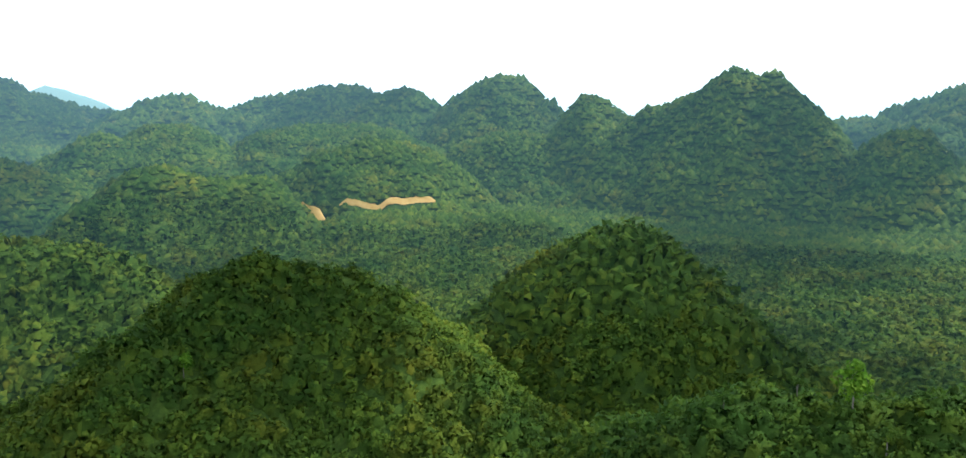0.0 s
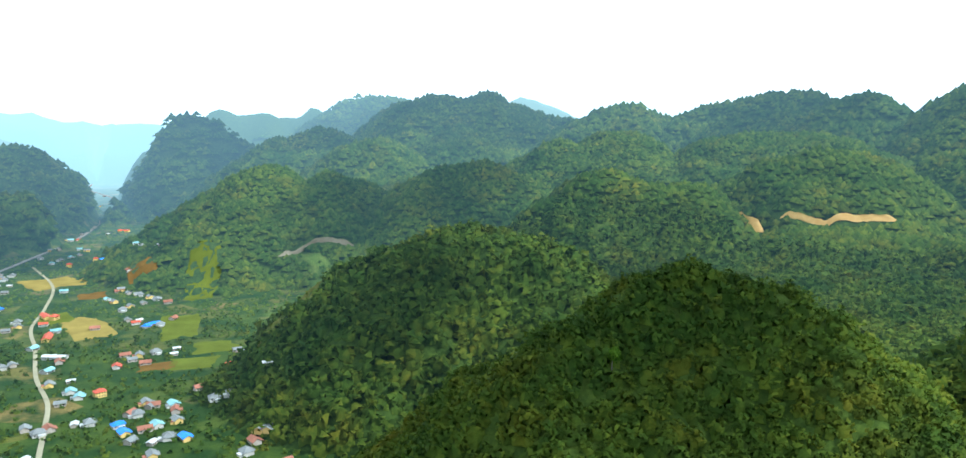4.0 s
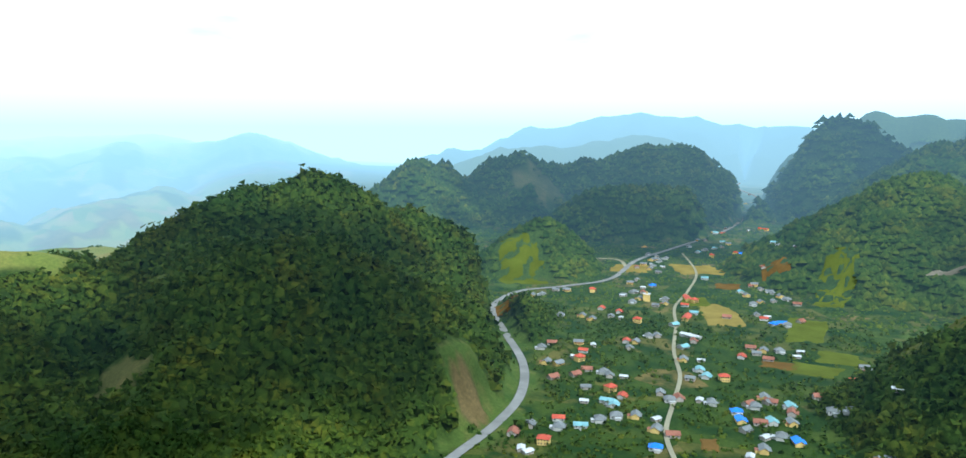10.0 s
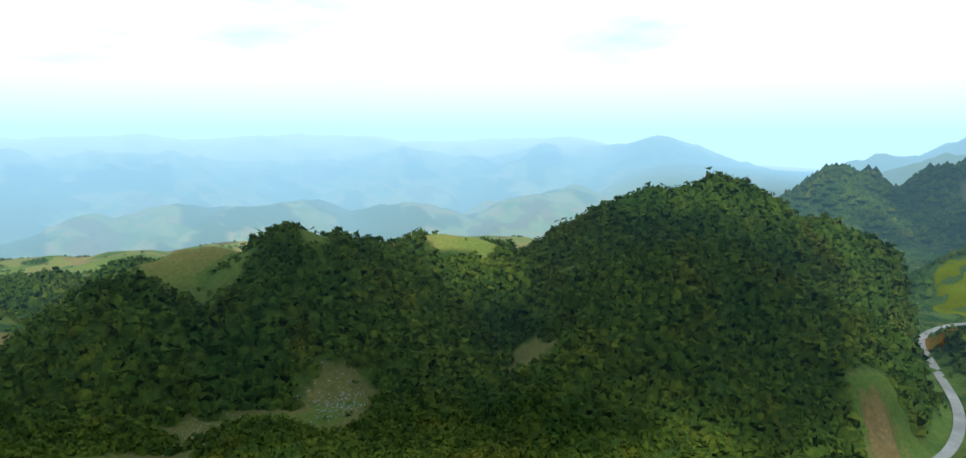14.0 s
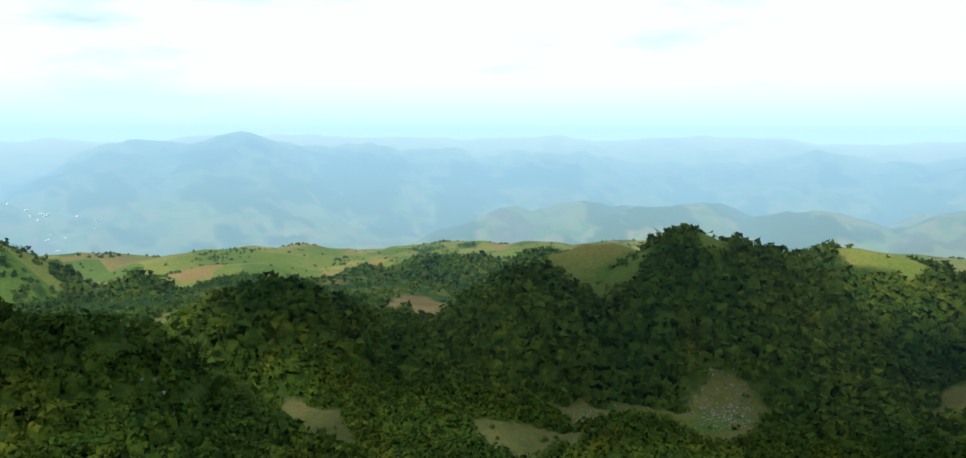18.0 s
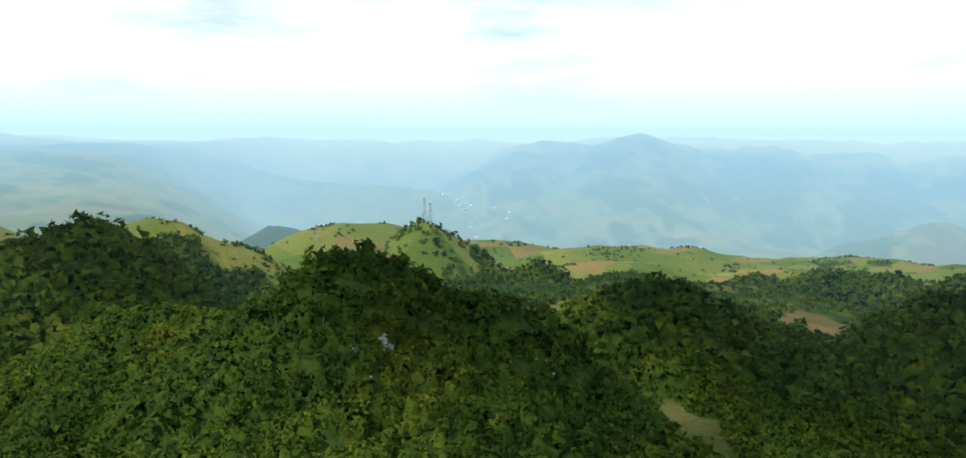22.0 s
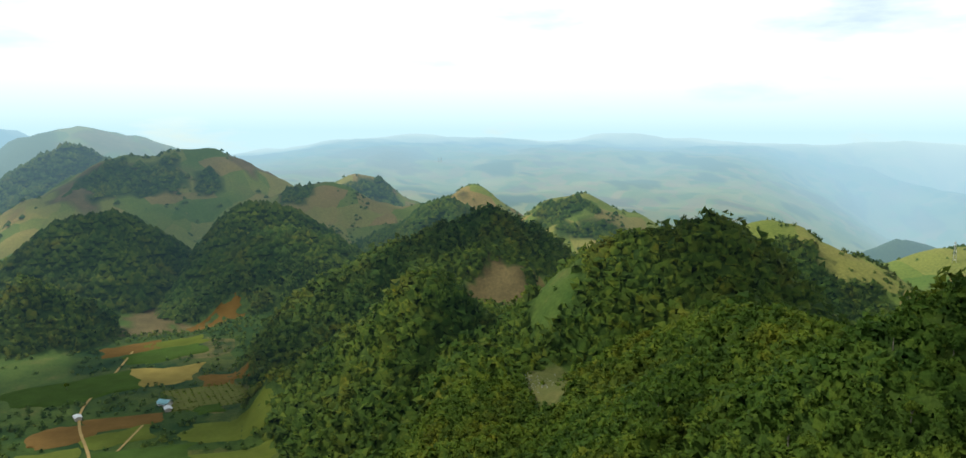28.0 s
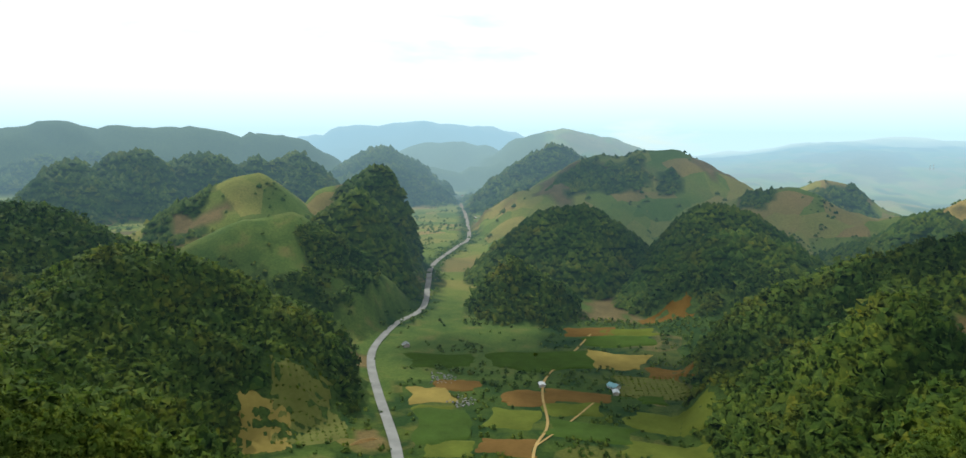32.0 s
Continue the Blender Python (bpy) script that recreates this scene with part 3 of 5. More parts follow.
def curve_through(points, gap=8.0):
    """A smooth line through way-points (Catmull-Rom), at even steps."""
    p = [np.array(q, float) for q in points]
    p = [2 * p[0] - p[1]] + p + [2 * p[-1] - p[-2]]
    out = []
    for i in range(1, len(p) - 2):
        n = max(2, int(np.linalg.norm(p[i + 1] - p[i]) / gap))
        for k in range(n):
            t = k / n
            out.append(0.5 * (2 * p[i] + (p[i + 1] - p[i - 1]) * t + (2 * p[i - 1] - 5 * p[i] + 4 * p[i + 1] - p[i + 2]) * t * t + (3 * p[i] - p[i - 1] - 3 * p[i + 1] + p[i + 2]) * t ** 3))
    out.append(p[-2])
    return np.array(out)


ROADS["valley"] = curve_through([(-314, 399), (-317, 425), (-325, 486), (-345, 555), (-391, 632), (-472, 721), (-553, 815), (-576, 914), (-537, 995), (-508, 1088), (-542, 1269), (-539, 1458), (-536, 1748), (-583, 2104), (-691, 2652), (-911, 3131), (-1081, 3938)])
ROADS["lane"] = curve_through([(-166, 476), (-180, 503), (-205, 549), (-225, 619), (-245, 688), (-281, 766), (-317, 868), (-354, 963), (-374, 1068), (-414, 1219), (-503, 1396)])
ROADS["cross"] = curve_through([(-521, 1181), (-572, 1253), (-619, 1243)])
ROADS["south"] = curve_through([(262, -434), (293, -477), (360, -560), (416, -634), (448, -693), (476, -785), (487, -871), (560, -1020), (631, -1168), (688, -1382), (727, -1516), (924, -1903), (1229, -2475), (1210, -2678)])
ROADS["farm"] = curve_through([(177, -474), (189, -514), (195, -558), (224, -625), (237, -677), (238, -769), (241, -837)])
ROADS["farm_two"] = curve_through([(189, -514), (181, -565), (175, -623)])


def road_gap(x, y):
    """Distance to the nearest road's middle line."""
    best = np.full(np.shape(x), 1e9)
    for line in ROADS.values():
        for q in line[::3]:
            best = np.minimum(best, np.hypot(x - q[0], y - q[1]))
    return best


BANKS, PLOTS = [], []


def bank_line(material, high, *way):
    BANKS.append((material, high, curve_through(way, 4.0)))


def plot(crop, x, y, wide, deep, turn):
    PLOTS.append((crop, x, y, wide, deep, turn))


bank_line(EARTH_CUT, 22, (549, 942), (563, 921), (579, 903))
bank_line(EARTH_CUT, 9, (600, 906), (627, 870), (676, 846), (718, 826))
bank_line(CLIFF, 8, (-80, 1185), (-30, 1204), (12, 1204), (37, 1215))
bank_line(EARTH_CUT, 5, (302, -482), (312, -468), (323, -450))
bank_line(EARTH_CUT, 7, (-600, 1414), (-585, 1433))
bank_line(EARTH_CUT, 8, (1299, 797), (1315, 745))
plot("maize", 260, -721, 54, 34, 203)
plot("maize", 199, -820, 42, 23, 203)
plot("crop", 201, -856, 36, 19, 204)
plot("stubble", 189, -751, 35, 28, 187)
plot("soil", 245, -850, 33, 22, 201)
plot("soil", 173, -934, 35, 19, 194)
plot("soil", 231, -608, 27, 22, 193)
plot("soil", 192, -632, 33, 16, 190)
plot("rows", 136, -686, 35, 32, 201)
plot("maize", 129, -653, 12, 10, 198)
plot("crop", 228, -558, 22, 24, 192)
plot("crop", 187, -600, 26, 18, 209)
plot("crop", 103, -603, 35, 22, 182)
plot("maize", 159, -561, 39, 18, 186)
plot("maize", 272, -522, 24, 36, 213)
plot("crop", 247, -480, 21, 15, 210)
plot("crop", 97, -546, 37, 16, 189)
plot("soil", 211, -504, 23, 16, 199)
plot("maize", 354, -676, 38, 26, 206)
plot("stubble", 317, -580, 21, 23, 215)
plot("soil", 127, -730, 24, 20, 190)
plot("soil", 308, -613, 23, 17, 198)
plot("crop", 296, -548, 17, 10, 197)
plot("rows", 373, -473, 30, 37, 224)
plot("stubble", 384, -434, 22, 24, 226)
plot("stubble", -290, 956, 23, 57, 26)
plot("stubble", -425, 1246, 38, 49, 31)
plot("soil", -337, 1141, 22, 25, 18)
plot("crop", -186, 1145, 24, 64, 1)
plot("rows", -40, 699, 29, 17, 3)
plot("soil", -170, 547, 7, 12, 24)
plot("soil", -160, 514, 7, 8, 12)
plot("soil", -175, 783, 20, 14, 10)
plot("crop", -143, 788, 26, 22, 2)
plot("crop", -181, 941, 24, 64, 12)
plot("crop", -128, 847, 25, 25, 8)
plot("soil", -499, 799, 17, 29, 37)
plot("crop", -626, 1012, 39, 61, 39)
plot("crop", -344, 1012, 22, 32, 30)
plot("soil", -283, 1199, 20, 31, 17)
plot("stubble", -521, 1194, 32, 36, 18)
plot("soil", -517, 806, 28, 29, 32)

CLEARINGS = []


def clearing(x, y, long, wide, turn, kind):
    CLEARINGS.append((x, y, long, wide, radians(turn), kind))


clearing(-190, -655, 56, 40, 163, GRASS)
clearing(-132, -676, 36, 30, 169, 4)
clearing(-142, -520, 16, 44, 165, GRASS)
clearing(-113, -425, 13, 40, 165, 5)
clearing(-362, -130, 24, 46, 110, 5)
clearing(-446, 62, 58, 34, 83, 5)
clearing(-470, 112, 30, 26, 77, 5)
clearing(-402, -7, 36, 22, 91, 5)
clearing(-611, 126, 12, 20, 78, GRASS)
clearing(-400, -600, 70, 34, 146, WOOD)
clearing(-631, 39, 36, 52, 86, GRASS)
clearing(-497, 267, 16, 28, 62, 5)
clearing(-467, 110, 20, 10, 77, GRASS)
clearing(-452, 85, 23, 14, 79, GRASS)
clearing(-688, 283, 37, 52, 68, GRASS)
clearing(-647, 36, 32, 46, 87, GRASS)
clearing(-476, 109, 18, 10, 77, 5)
clearing(-573, -55, 24, 20, 95, GRASS)
clearing(-571, -307, 32, 46, 118, GRASS)
clearing(-331, 486, 34, 49, 34, GRASS)
clearing(-612, 945, 22, 26, 32, GRASS)
clearing(-990, 1655, 74, 60, 31, 5)
clearing(-344, 477, 12, 14, 36, 4)
clearing(-17, 1172, 24, 37, 1, SCRUB)
clearing(-55, 978, 36, 52, 3, SCRUB)
clearing(-20, 760, 34, 60, 1, GRASS)
clearing(-21, 1176, 29, 43, 1, SCRUB)
clearing(964, 1757, 36, 18, -29, 5)
clearing(1543, 1580, 15, 24, -44, 5)
clearing(1314, 772, 23, 6, -60, 4)
clearing(1381, 1614, 39, 18, -41, 5)
clearing(-590, 1431, 10, 6, 22, 4)
clearing(474, -1687, 101, 66, 196, WOOD)
clearing(314, -1687, 23, 35, 191, WOOD)
clearing(-33, -1908, 63, 84, 179, WOOD)
clearing(122, -1567, 32, 47, 184, WOOD)
clearing(-350, -1252, 54, 34, 164, WOOD)
clearing(-429, -1159, 61, 22, 160, WOOD)
clearing(-128, -769, 39, 10, 171, WOOD)
clearing(-281, -461, 40, 56, 149, WOOD)
clearing(-335, -463, 38, 53, 144, WOOD)
clearing(-394, -1180, 62, 16, 162, WOOD)
clearing(-667, -483, 41, 57, 126, WOOD)
clearing(-662, -471, 33, 48, 125, WOOD)
clearing(-658, -496, 20, 32, 127, WOOD)
clearing(-663, -535, 42, 59, 129, SCRUB)
clearing(-551, -302, 26, 39, 119, GRASS)
clearing(-677, -124, 34, 49, 100, 4)
clearing(493, -734, 29, 43, 214, GRASS)
clearing(326, -400, 38, 30, 219, GRASS)
clearing(311, -470, 12, 22, 214, 4)
clearing(313, -410, 26, 12, 217, 4)
clearing(437, -627, 19, 31, 215, 4)
clearing(538, -666, 42, 59, 219, WOOD)
clearing(570, -623, 49, 66, 222, WOOD)
clearing(549, -777, 47, 62, 215, WOOD)
clearing(890, -846, 51, 69, 226, WOOD)
clearing(844, -836, 39, 22, 225, 4)
clearing(1396, -1039, 86, 18, 233, WOOD)
clearing(1205, -1010, 52, 24, 230, 4)
clearing(779, -1148, 40, 56, 214, 4)


def land(x, y):
    """Height, kind of cover and the hill's share of the height, at arrays of places."""
    x, y = np.asarray(x, float), np.asarray(y, float)
    d = np.hypot(x, y)
    amp = 6 + 16 * step(d, 300, 2500)
    wx, wy = x + amp * 1.6 * fbm(x, y, 90, 11, 3), y + amp * 1.6 * fbm(x, y, 90, 17, 3)
    base = base_height(x, y)
    z = base.copy()
    kind = np.zeros(x.shape, int)
    rough = fbm(x, y, 70, 23, 5)
    ribs = np.abs(fbm(x, y, 130, 31, 3))
    crags = fbm(x, y, 260, 37, 4)
    for top, slope, soft, cover, summits, foot in HILLS:
        mx, my = sum(s[0] for s in summits) / len(summits), sum(s[1] for s in summits) / len(summits)
        span = max(math.hypot(s[0] - mx, s[1] - my) for s in summits)
        tall = top - foot
        near = np.hypot(x - mx, y - my) < span + 1.25 * tall / slope + soft + 60
        if not near.any():
            continue
        px, py = wx[near], wy[near]
        high = np.full(px.shape, -1e9)
        for s, e in list(zip(summits, summits[1:])) or [(summits[0], summits[0])]:
            ex, ey = e[0] - s[0], e[1] - s[1]
            k = np.clip(((px - s[0]) * ex + (py - s[1]) * ey) / max(ex * ex + ey * ey, 1e-6), 0, 1)
            gap = np.hypot(px - s[0] - k * ex, py - s[1] - k * ey)
            high = np.maximum(high, s[2] + (e[2] - s[2]) * k - slope * (np.sqrt(gap * gap + soft * soft) - soft))
        below = np.clip((top - high) / tall, 0, 1.2)
        high = high + (rough[near] * 0.17 - ribs[near] * 0.22 + 0.02) * min(tall, 160) * np.clip(0.18 + 1.5 * below, 0, 1)
        high = high + step(d[near], 2000, 3000) * min(tall, 260) * 0.16 * crags[near]
        old = z[near]
        wins = high > old + 2
        k = 10.0
        h = np.clip(0.5 + 0.5 * (high - old) / k, 0, 1)
        z[near] = old + (high - old) * h + k * h * (1 - h) * 0.5
        kn = kind[near]
        kn[wins] = cover
        kind[near] = kn
    a = np.degrees(np.arctan2(-x, y)) % 360
    hilly = (kind == 0) & (((a > 262) & (a < 338)) | ((a > 55) & (a < 178) & (d < 700)))
    kind[hilly] = WOOD
    mosaic = fbm(x, y, 240, 47, 4)
    plain = (kind == 0) & (d > 950) & (a > 45) & (a < 200)
    kind[plain] = np.select([mosaic[plain] > 0.38, mosaic[plain] < -0.3], [np.where(d[plain] > 1500, WOOD, GRASS), 4], GRASS)
    kind[(kind == WOOD) & (d > 2800) & (a > 45) & (a < 200) & (mosaic < 0.08)] = GRASS
    meadow = (kind == GRASS) & (d > 1000)
    kind[meadow & (mosaic < -0.42)] = 4
    kind[(kind == 0) & (d > 700) & (a > 200) & (a < 262)] = GRASS
    flat = step(road_gap(x, y), 9, 40)
    z = base + (z - base) * flat
    kind[(flat < 0.3) & (kind != 0)] = np.where(d > 900, 0, GRASS)[(flat < 0.3) & (kind != 0)]
    for qx, qy, long, wide, turn, what in CLEARINGS:
        u = (x - qx) * math.cos(turn) + (y - qy) * math.sin(turn)
        v = (y - qy) * math.cos(turn) - (x - qx) * math.sin(turn)
        inside = (u / long) ** 2 + (v / wide) ** 2 + 1.5 * fbm(x, y, 34, 41, 4) < 1
        kind[inside] = what
    return z, kind


def link_mesh(name, verts, faces, mats, smooth=True, mat_index=None, normals=None):
    me = bpy.data.meshes.new(name)
    verts, faces = np.asarray(verts, np.float32), np.asarray(faces, np.int32)
    me.vertices.add(len(verts))
    me.vertices.foreach_set("co", verts.ravel())
    n = faces.shape[1]
    me.loops.add(faces.size)
    me.loops.foreach_set("vertex_index", faces.ravel())
    me.polygons.add(len(faces))
    me.polygons.foreach_set("loop_start", np.arange(0, faces.size, n, dtype=np.int32))
    if mat_index is not None:
        me.polygons.foreach_set("material_index", np.asarray(mat_index, np.int32))
    me.polygons.foreach_set("use_smooth", np.full(len(faces), smooth))
    for m in mats:
        me.materials.append(m)
    me.update(calc_edges=True)
    if normals is not None:
        me.attributes.new("custom_normal", "FLOAT_VECTOR", "POINT").data.foreach_set("vector", np.asarray(normals, np.float32).ravel())
    return new(name, me)


# one sheet of ground, out to the horizon
TURNS, RINGS = 620, 345
rr = np.concatenate([[0.0], [0.5, 4, 10, 20, 30, 40, 50], 60 * (4960 / 60) ** (np.arange(RINGS - 7) / (RINGS - 8))])
aa = np.arange(TURNS) / TURNS * 2 * np.pi
gx, gy = np.outer(rr[1:], -np.sin(aa)).ravel(), np.outer(rr[1:], np.cos(aa)).ravel()
gz, gkind = land(gx, gy)
i, j = np.meshgrid(np.arange(RINGS - 1), np.arange(TURNS), indexing="ij")
j2 = (j + 1) % TURNS
quads = np.stack([i * TURNS + j, i * TURNS + j2, (i + 1) * TURNS + j2, (i + 1) * TURNS + j], -1).reshape(-1, 4)
ring_of = np.repeat(np.arange(RINGS - 1), TURNS)
# beyond 450 m the ground carries the painted haze glow
ground = link_mesh("ground", np.stack([gx, gy, gz], -1), quads, [GROUND, GROUND_HAZED], mat_index=(rr[1:][ring_of] > 450).astype(int))
shade = np.zeros((len(gx), 4), np.float32)
shade[:, 0] = gkind == WOOD
shade[:, 1] = (gkind == GRASS) | (gkind == SCRUB) | (gkind == 5)
shade[:, 2] = (gkind == 4) + 0.5 * (gkind == 5)
heading = np.degrees(np.arctan2(-gx, gy)) % 360
far_out = np.hypot(gx, gy)
shade[:, 3] = step(heading, 48, 62) * (1 - 0.2 * step(heading, 178, 188)) * (1 - step(heading, 236, 256)) * step(far_out, np.where(heading < 178, 560, 950), np.where(heading < 178, 760, 1180))
attr = ground.data.color_attributes.new("cover", "FLOAT_COLOR", "POINT")
attr.data.foreach_set("color", shade.ravel())
tagged(ground, "valley floors, plateaus and steep karst hills under woods and grass", "ground", kind="structure")


ground_normals = np.zeros(len(gx) * 3, np.float32)
ground.data.vertices.foreach_get("normal", ground_normals)
ground_normals = ground_normals.reshape(len(rr) - 1, TURNS, 3)
ground_normals *= np.sign(ground_normals[:, :, 2:3])


def slope_at(x, y):
    """The ground's normal at places, from the nearest corner of the sheet."""
    ring = np.clip(np.searchsorted(rr[1:], np.hypot(x, y)), 0, len(rr) - 2)
    turn = np.round((np.arctan2(-x, y) % (2 * np.pi)) / (2 * np.pi) * TURNS).astype(int) % TURNS
    return ground_normals[ring, turn]


def ground_z(x, y):
    z, _ = land(np.array([float(x)]), np.array([float(y)]))
    return float(z[0])


def thing(name, label, category, group="", kind=""):
    return tagged(new(name), label, category, group, kind)


def part(name, bm, material, parent, label=""):
    me = bpy.data.meshes.new(name)
    bm.to_mesh(me)
    bm.free()
    me.materials.append(material)
    ob = new(name, me)
    ob.parent = parent
    if label:
        ob["label"] = label
    return ob


# ---------------------------------------------------------------- roads


def ribbon(name, line, half, lift, material, label, category="road", cut=None):
    pts = line if cut is None else line[cut[0]:cut[1]]
    t = np.gradient(pts, axis=0)
    n = np.stack([-t[:, 1], t[:, 0]], -1) / np.linalg.norm(t, axis=1)[:, None]
    across = np.array([-1, -0.5, 0, 0.5, 1]) * half
    v = (pts[:, None, :] + n[:, None, :] * across[None, :, None]).reshape(-1, 2)
    zc, _ = land(pts[:, 0], pts[:, 1])
    z = np.repeat(zc + lift, 5)
    i, j = np.meshgrid(np.arange(len(pts) - 1), np.arange(4), indexing="ij")
    f = np.stack([i * 5 + j, i * 5 + j + 1, (i + 1) * 5 + j + 1, (i + 1) * 5 + j], -1).reshape(-1, 4)
    ob = link_mesh(name, np.concatenate([v, z[:, None]], 1), f, [material])
    return tagged(ob, label, category, kind="structure")


ribbon("road", ROADS["valley"], 4.4, 0.9, ASPHALT, "grey asphalt main road curving through the valley village")
ribbon("road", ROADS["south"], 4.3, 0.9, ASPHALT, "pale grey asphalt road winding between the hills")
ribbon("village_lane", ROADS["lane"], 2.0, 0.8, CONCRETE_ROAD, "narrow pale concrete lane through the village")
ribbon("village_lane", ROADS["cross"], 3.2, 0.75, CONCRETE_ROAD, "pale side road joining the main road")
ribbon("farm_track", ROADS["farm"], 1.1, 0.7, DIRT, "ochre dirt track through the fields")
ribbon("farm_track", ROADS["farm_two"], 0.9, 0.65, DIRT, "ochre dirt track branching through the fields")

# ---------------------------------------------------------------- woods
rng = np.random.default_rng(7)


def ball(level):
    bm = bmesh.new()
    bmesh.ops.create_icosphere(bm, subdivisions=level, radius=1.0)
    v = np.array([q.co[:] for q in bm.verts])
    f = np.array([[q.index for q in p.verts] for p in bm.faces])
    bm.free()
    return v, f


def crown_shape(sides, leaves, leaf, seed):
    """A crown about one metre in radius: a small dark body inside, loose sprays of leaves all over it."""
    r = np.random.default_rng(seed)
    t = np.arange(sides) / sides * 2 * np.pi
    mid = np.stack([np.cos(t + 0.3), np.sin(t + 0.3), np.full(sides, 0.5)], -1) * r.uniform(0.45, 0.62, (sides, 1))
    low = np.stack([np.cos(t), np.sin(t), np.full(sides, -0.7)], -1) * r.uniform(0.6, 0.8, (sides, 1))
    v = np.concatenate([[[r.uniform(-0.2, 0.2), r.uniform(-0.2, 0.2), 0.55]], mid, low])
    k = np.arange(sides)
    n = (k + 1) % sides
    f = np.concatenate([np.stack([k * 0, 1 + k, 1 + n], -1), np.stack([1 + k, 1 + sides + k, 1 + sides + n], -1), np.stack([1 + k, 1 + sides + n, 1 + n], -1)])
    # boughs: leaves gather round a few of them, so that the outline is uneven
    boughs = r.normal(size=(6, 3))
    boughs[:, 2] = np.abs(boughs[:, 2]) * 0.9 + 0.1
    boughs *= (r.uniform(0.5, 0.75, 6) / np.linalg.norm(boughs, axis=1))[:, None]
    pick = r.integers(0, 6, leaves)
    out = r.normal(size=(leaves, 3))
    out[:, 2] += 0.45
    out /= np.linalg.norm(out, axis=1)[:, None]
    c = boughs[pick] + out * r.uniform(0.32, 0.5, (leaves, 1))
    c[:, 2] = np.maximum(c[:, 2], -0.6)
    nrm = out + r.normal(0, 0.45, (leaves, 3))
    nrm /= np.linalg.norm(nrm, axis=1)[:, None]
    a = np.cross(nrm, r.normal(size=(leaves, 3)))
    a /= np.linalg.norm(a, axis=1)[:, None]
    b = np.cross(nrm, a)
    s = leaf * r.uniform(0.6, 1.3, (leaves, 1))
    tri = np.stack([c + a * s, c - a * s * 0.7 + b * s * 0.8, c - b * s - a * s * 0.3], 1).reshape(-1, 3)
    f = np.concatenate([f, len(v) + np.arange(leaves * 3).reshape(-1, 3)])
    return np.concatenate([v, tri]), f


def scatter(r0, r1, spacing):
    """Places at about even spacing in a ring round the hovering point."""
    xs = np.arange(-r1, r1, spacing)
    x, y = [q.ravel() for q in np.meshgrid(xs, xs)]
    keep = (np.hypot(x, y) < r1 + spacing) & (np.hypot(x, y) > r0 - spacing)
    x, y = x[keep], y[keep]
    x, y = x + rng.uniform(-0.55, 0.55, len(x)) * spacing, y + rng.uniform(-0.55, 0.55, len(x)) * spacing
    d = np.hypot(x, y)
    keep = (d >= r0) & (d < r1)
    return x[keep], y[keep]


def woods_at(x, y, thin=1.0):
    z, kind = land(x, y)
    patchy = fbm(x, y, 60, 71, 3)
    chance = np.select([kind == WOOD, kind == SCRUB, kind == GRASS, kind == 0, kind == 5], [1.0, 0.4, np.where(patchy > 0.28, 0.6, 0.025), np.where(patchy > 0.05, 0.75, 0.36), 0.08], 0.0)
    keep = rng.random(len(x)) < chance * thin
    keep &= road_gap(x, y) > 11
    for _, high, line in BANKS:
        for b in line[::2]:
            keep &= np.hypot(x - b[0], y - b[1]) > 9
    for _, qx, qy, wide, deep, turn in PLOTS:
        c, s = math.cos(radians(turn)), math.sin(radians(turn))
        u, v = (x - qx) * c + (y - qy) * s, (y - qy) * c - (x - qx) * s
        keep &= (np.abs(u) > wide) | (np.abs(v) > deep)
    a = np.degrees(np.arctan2(-x, y)) % 360
    keep &= (a < 246) | (a > 272)
    return x[keep], y[keep], z[keep], kind[keep]


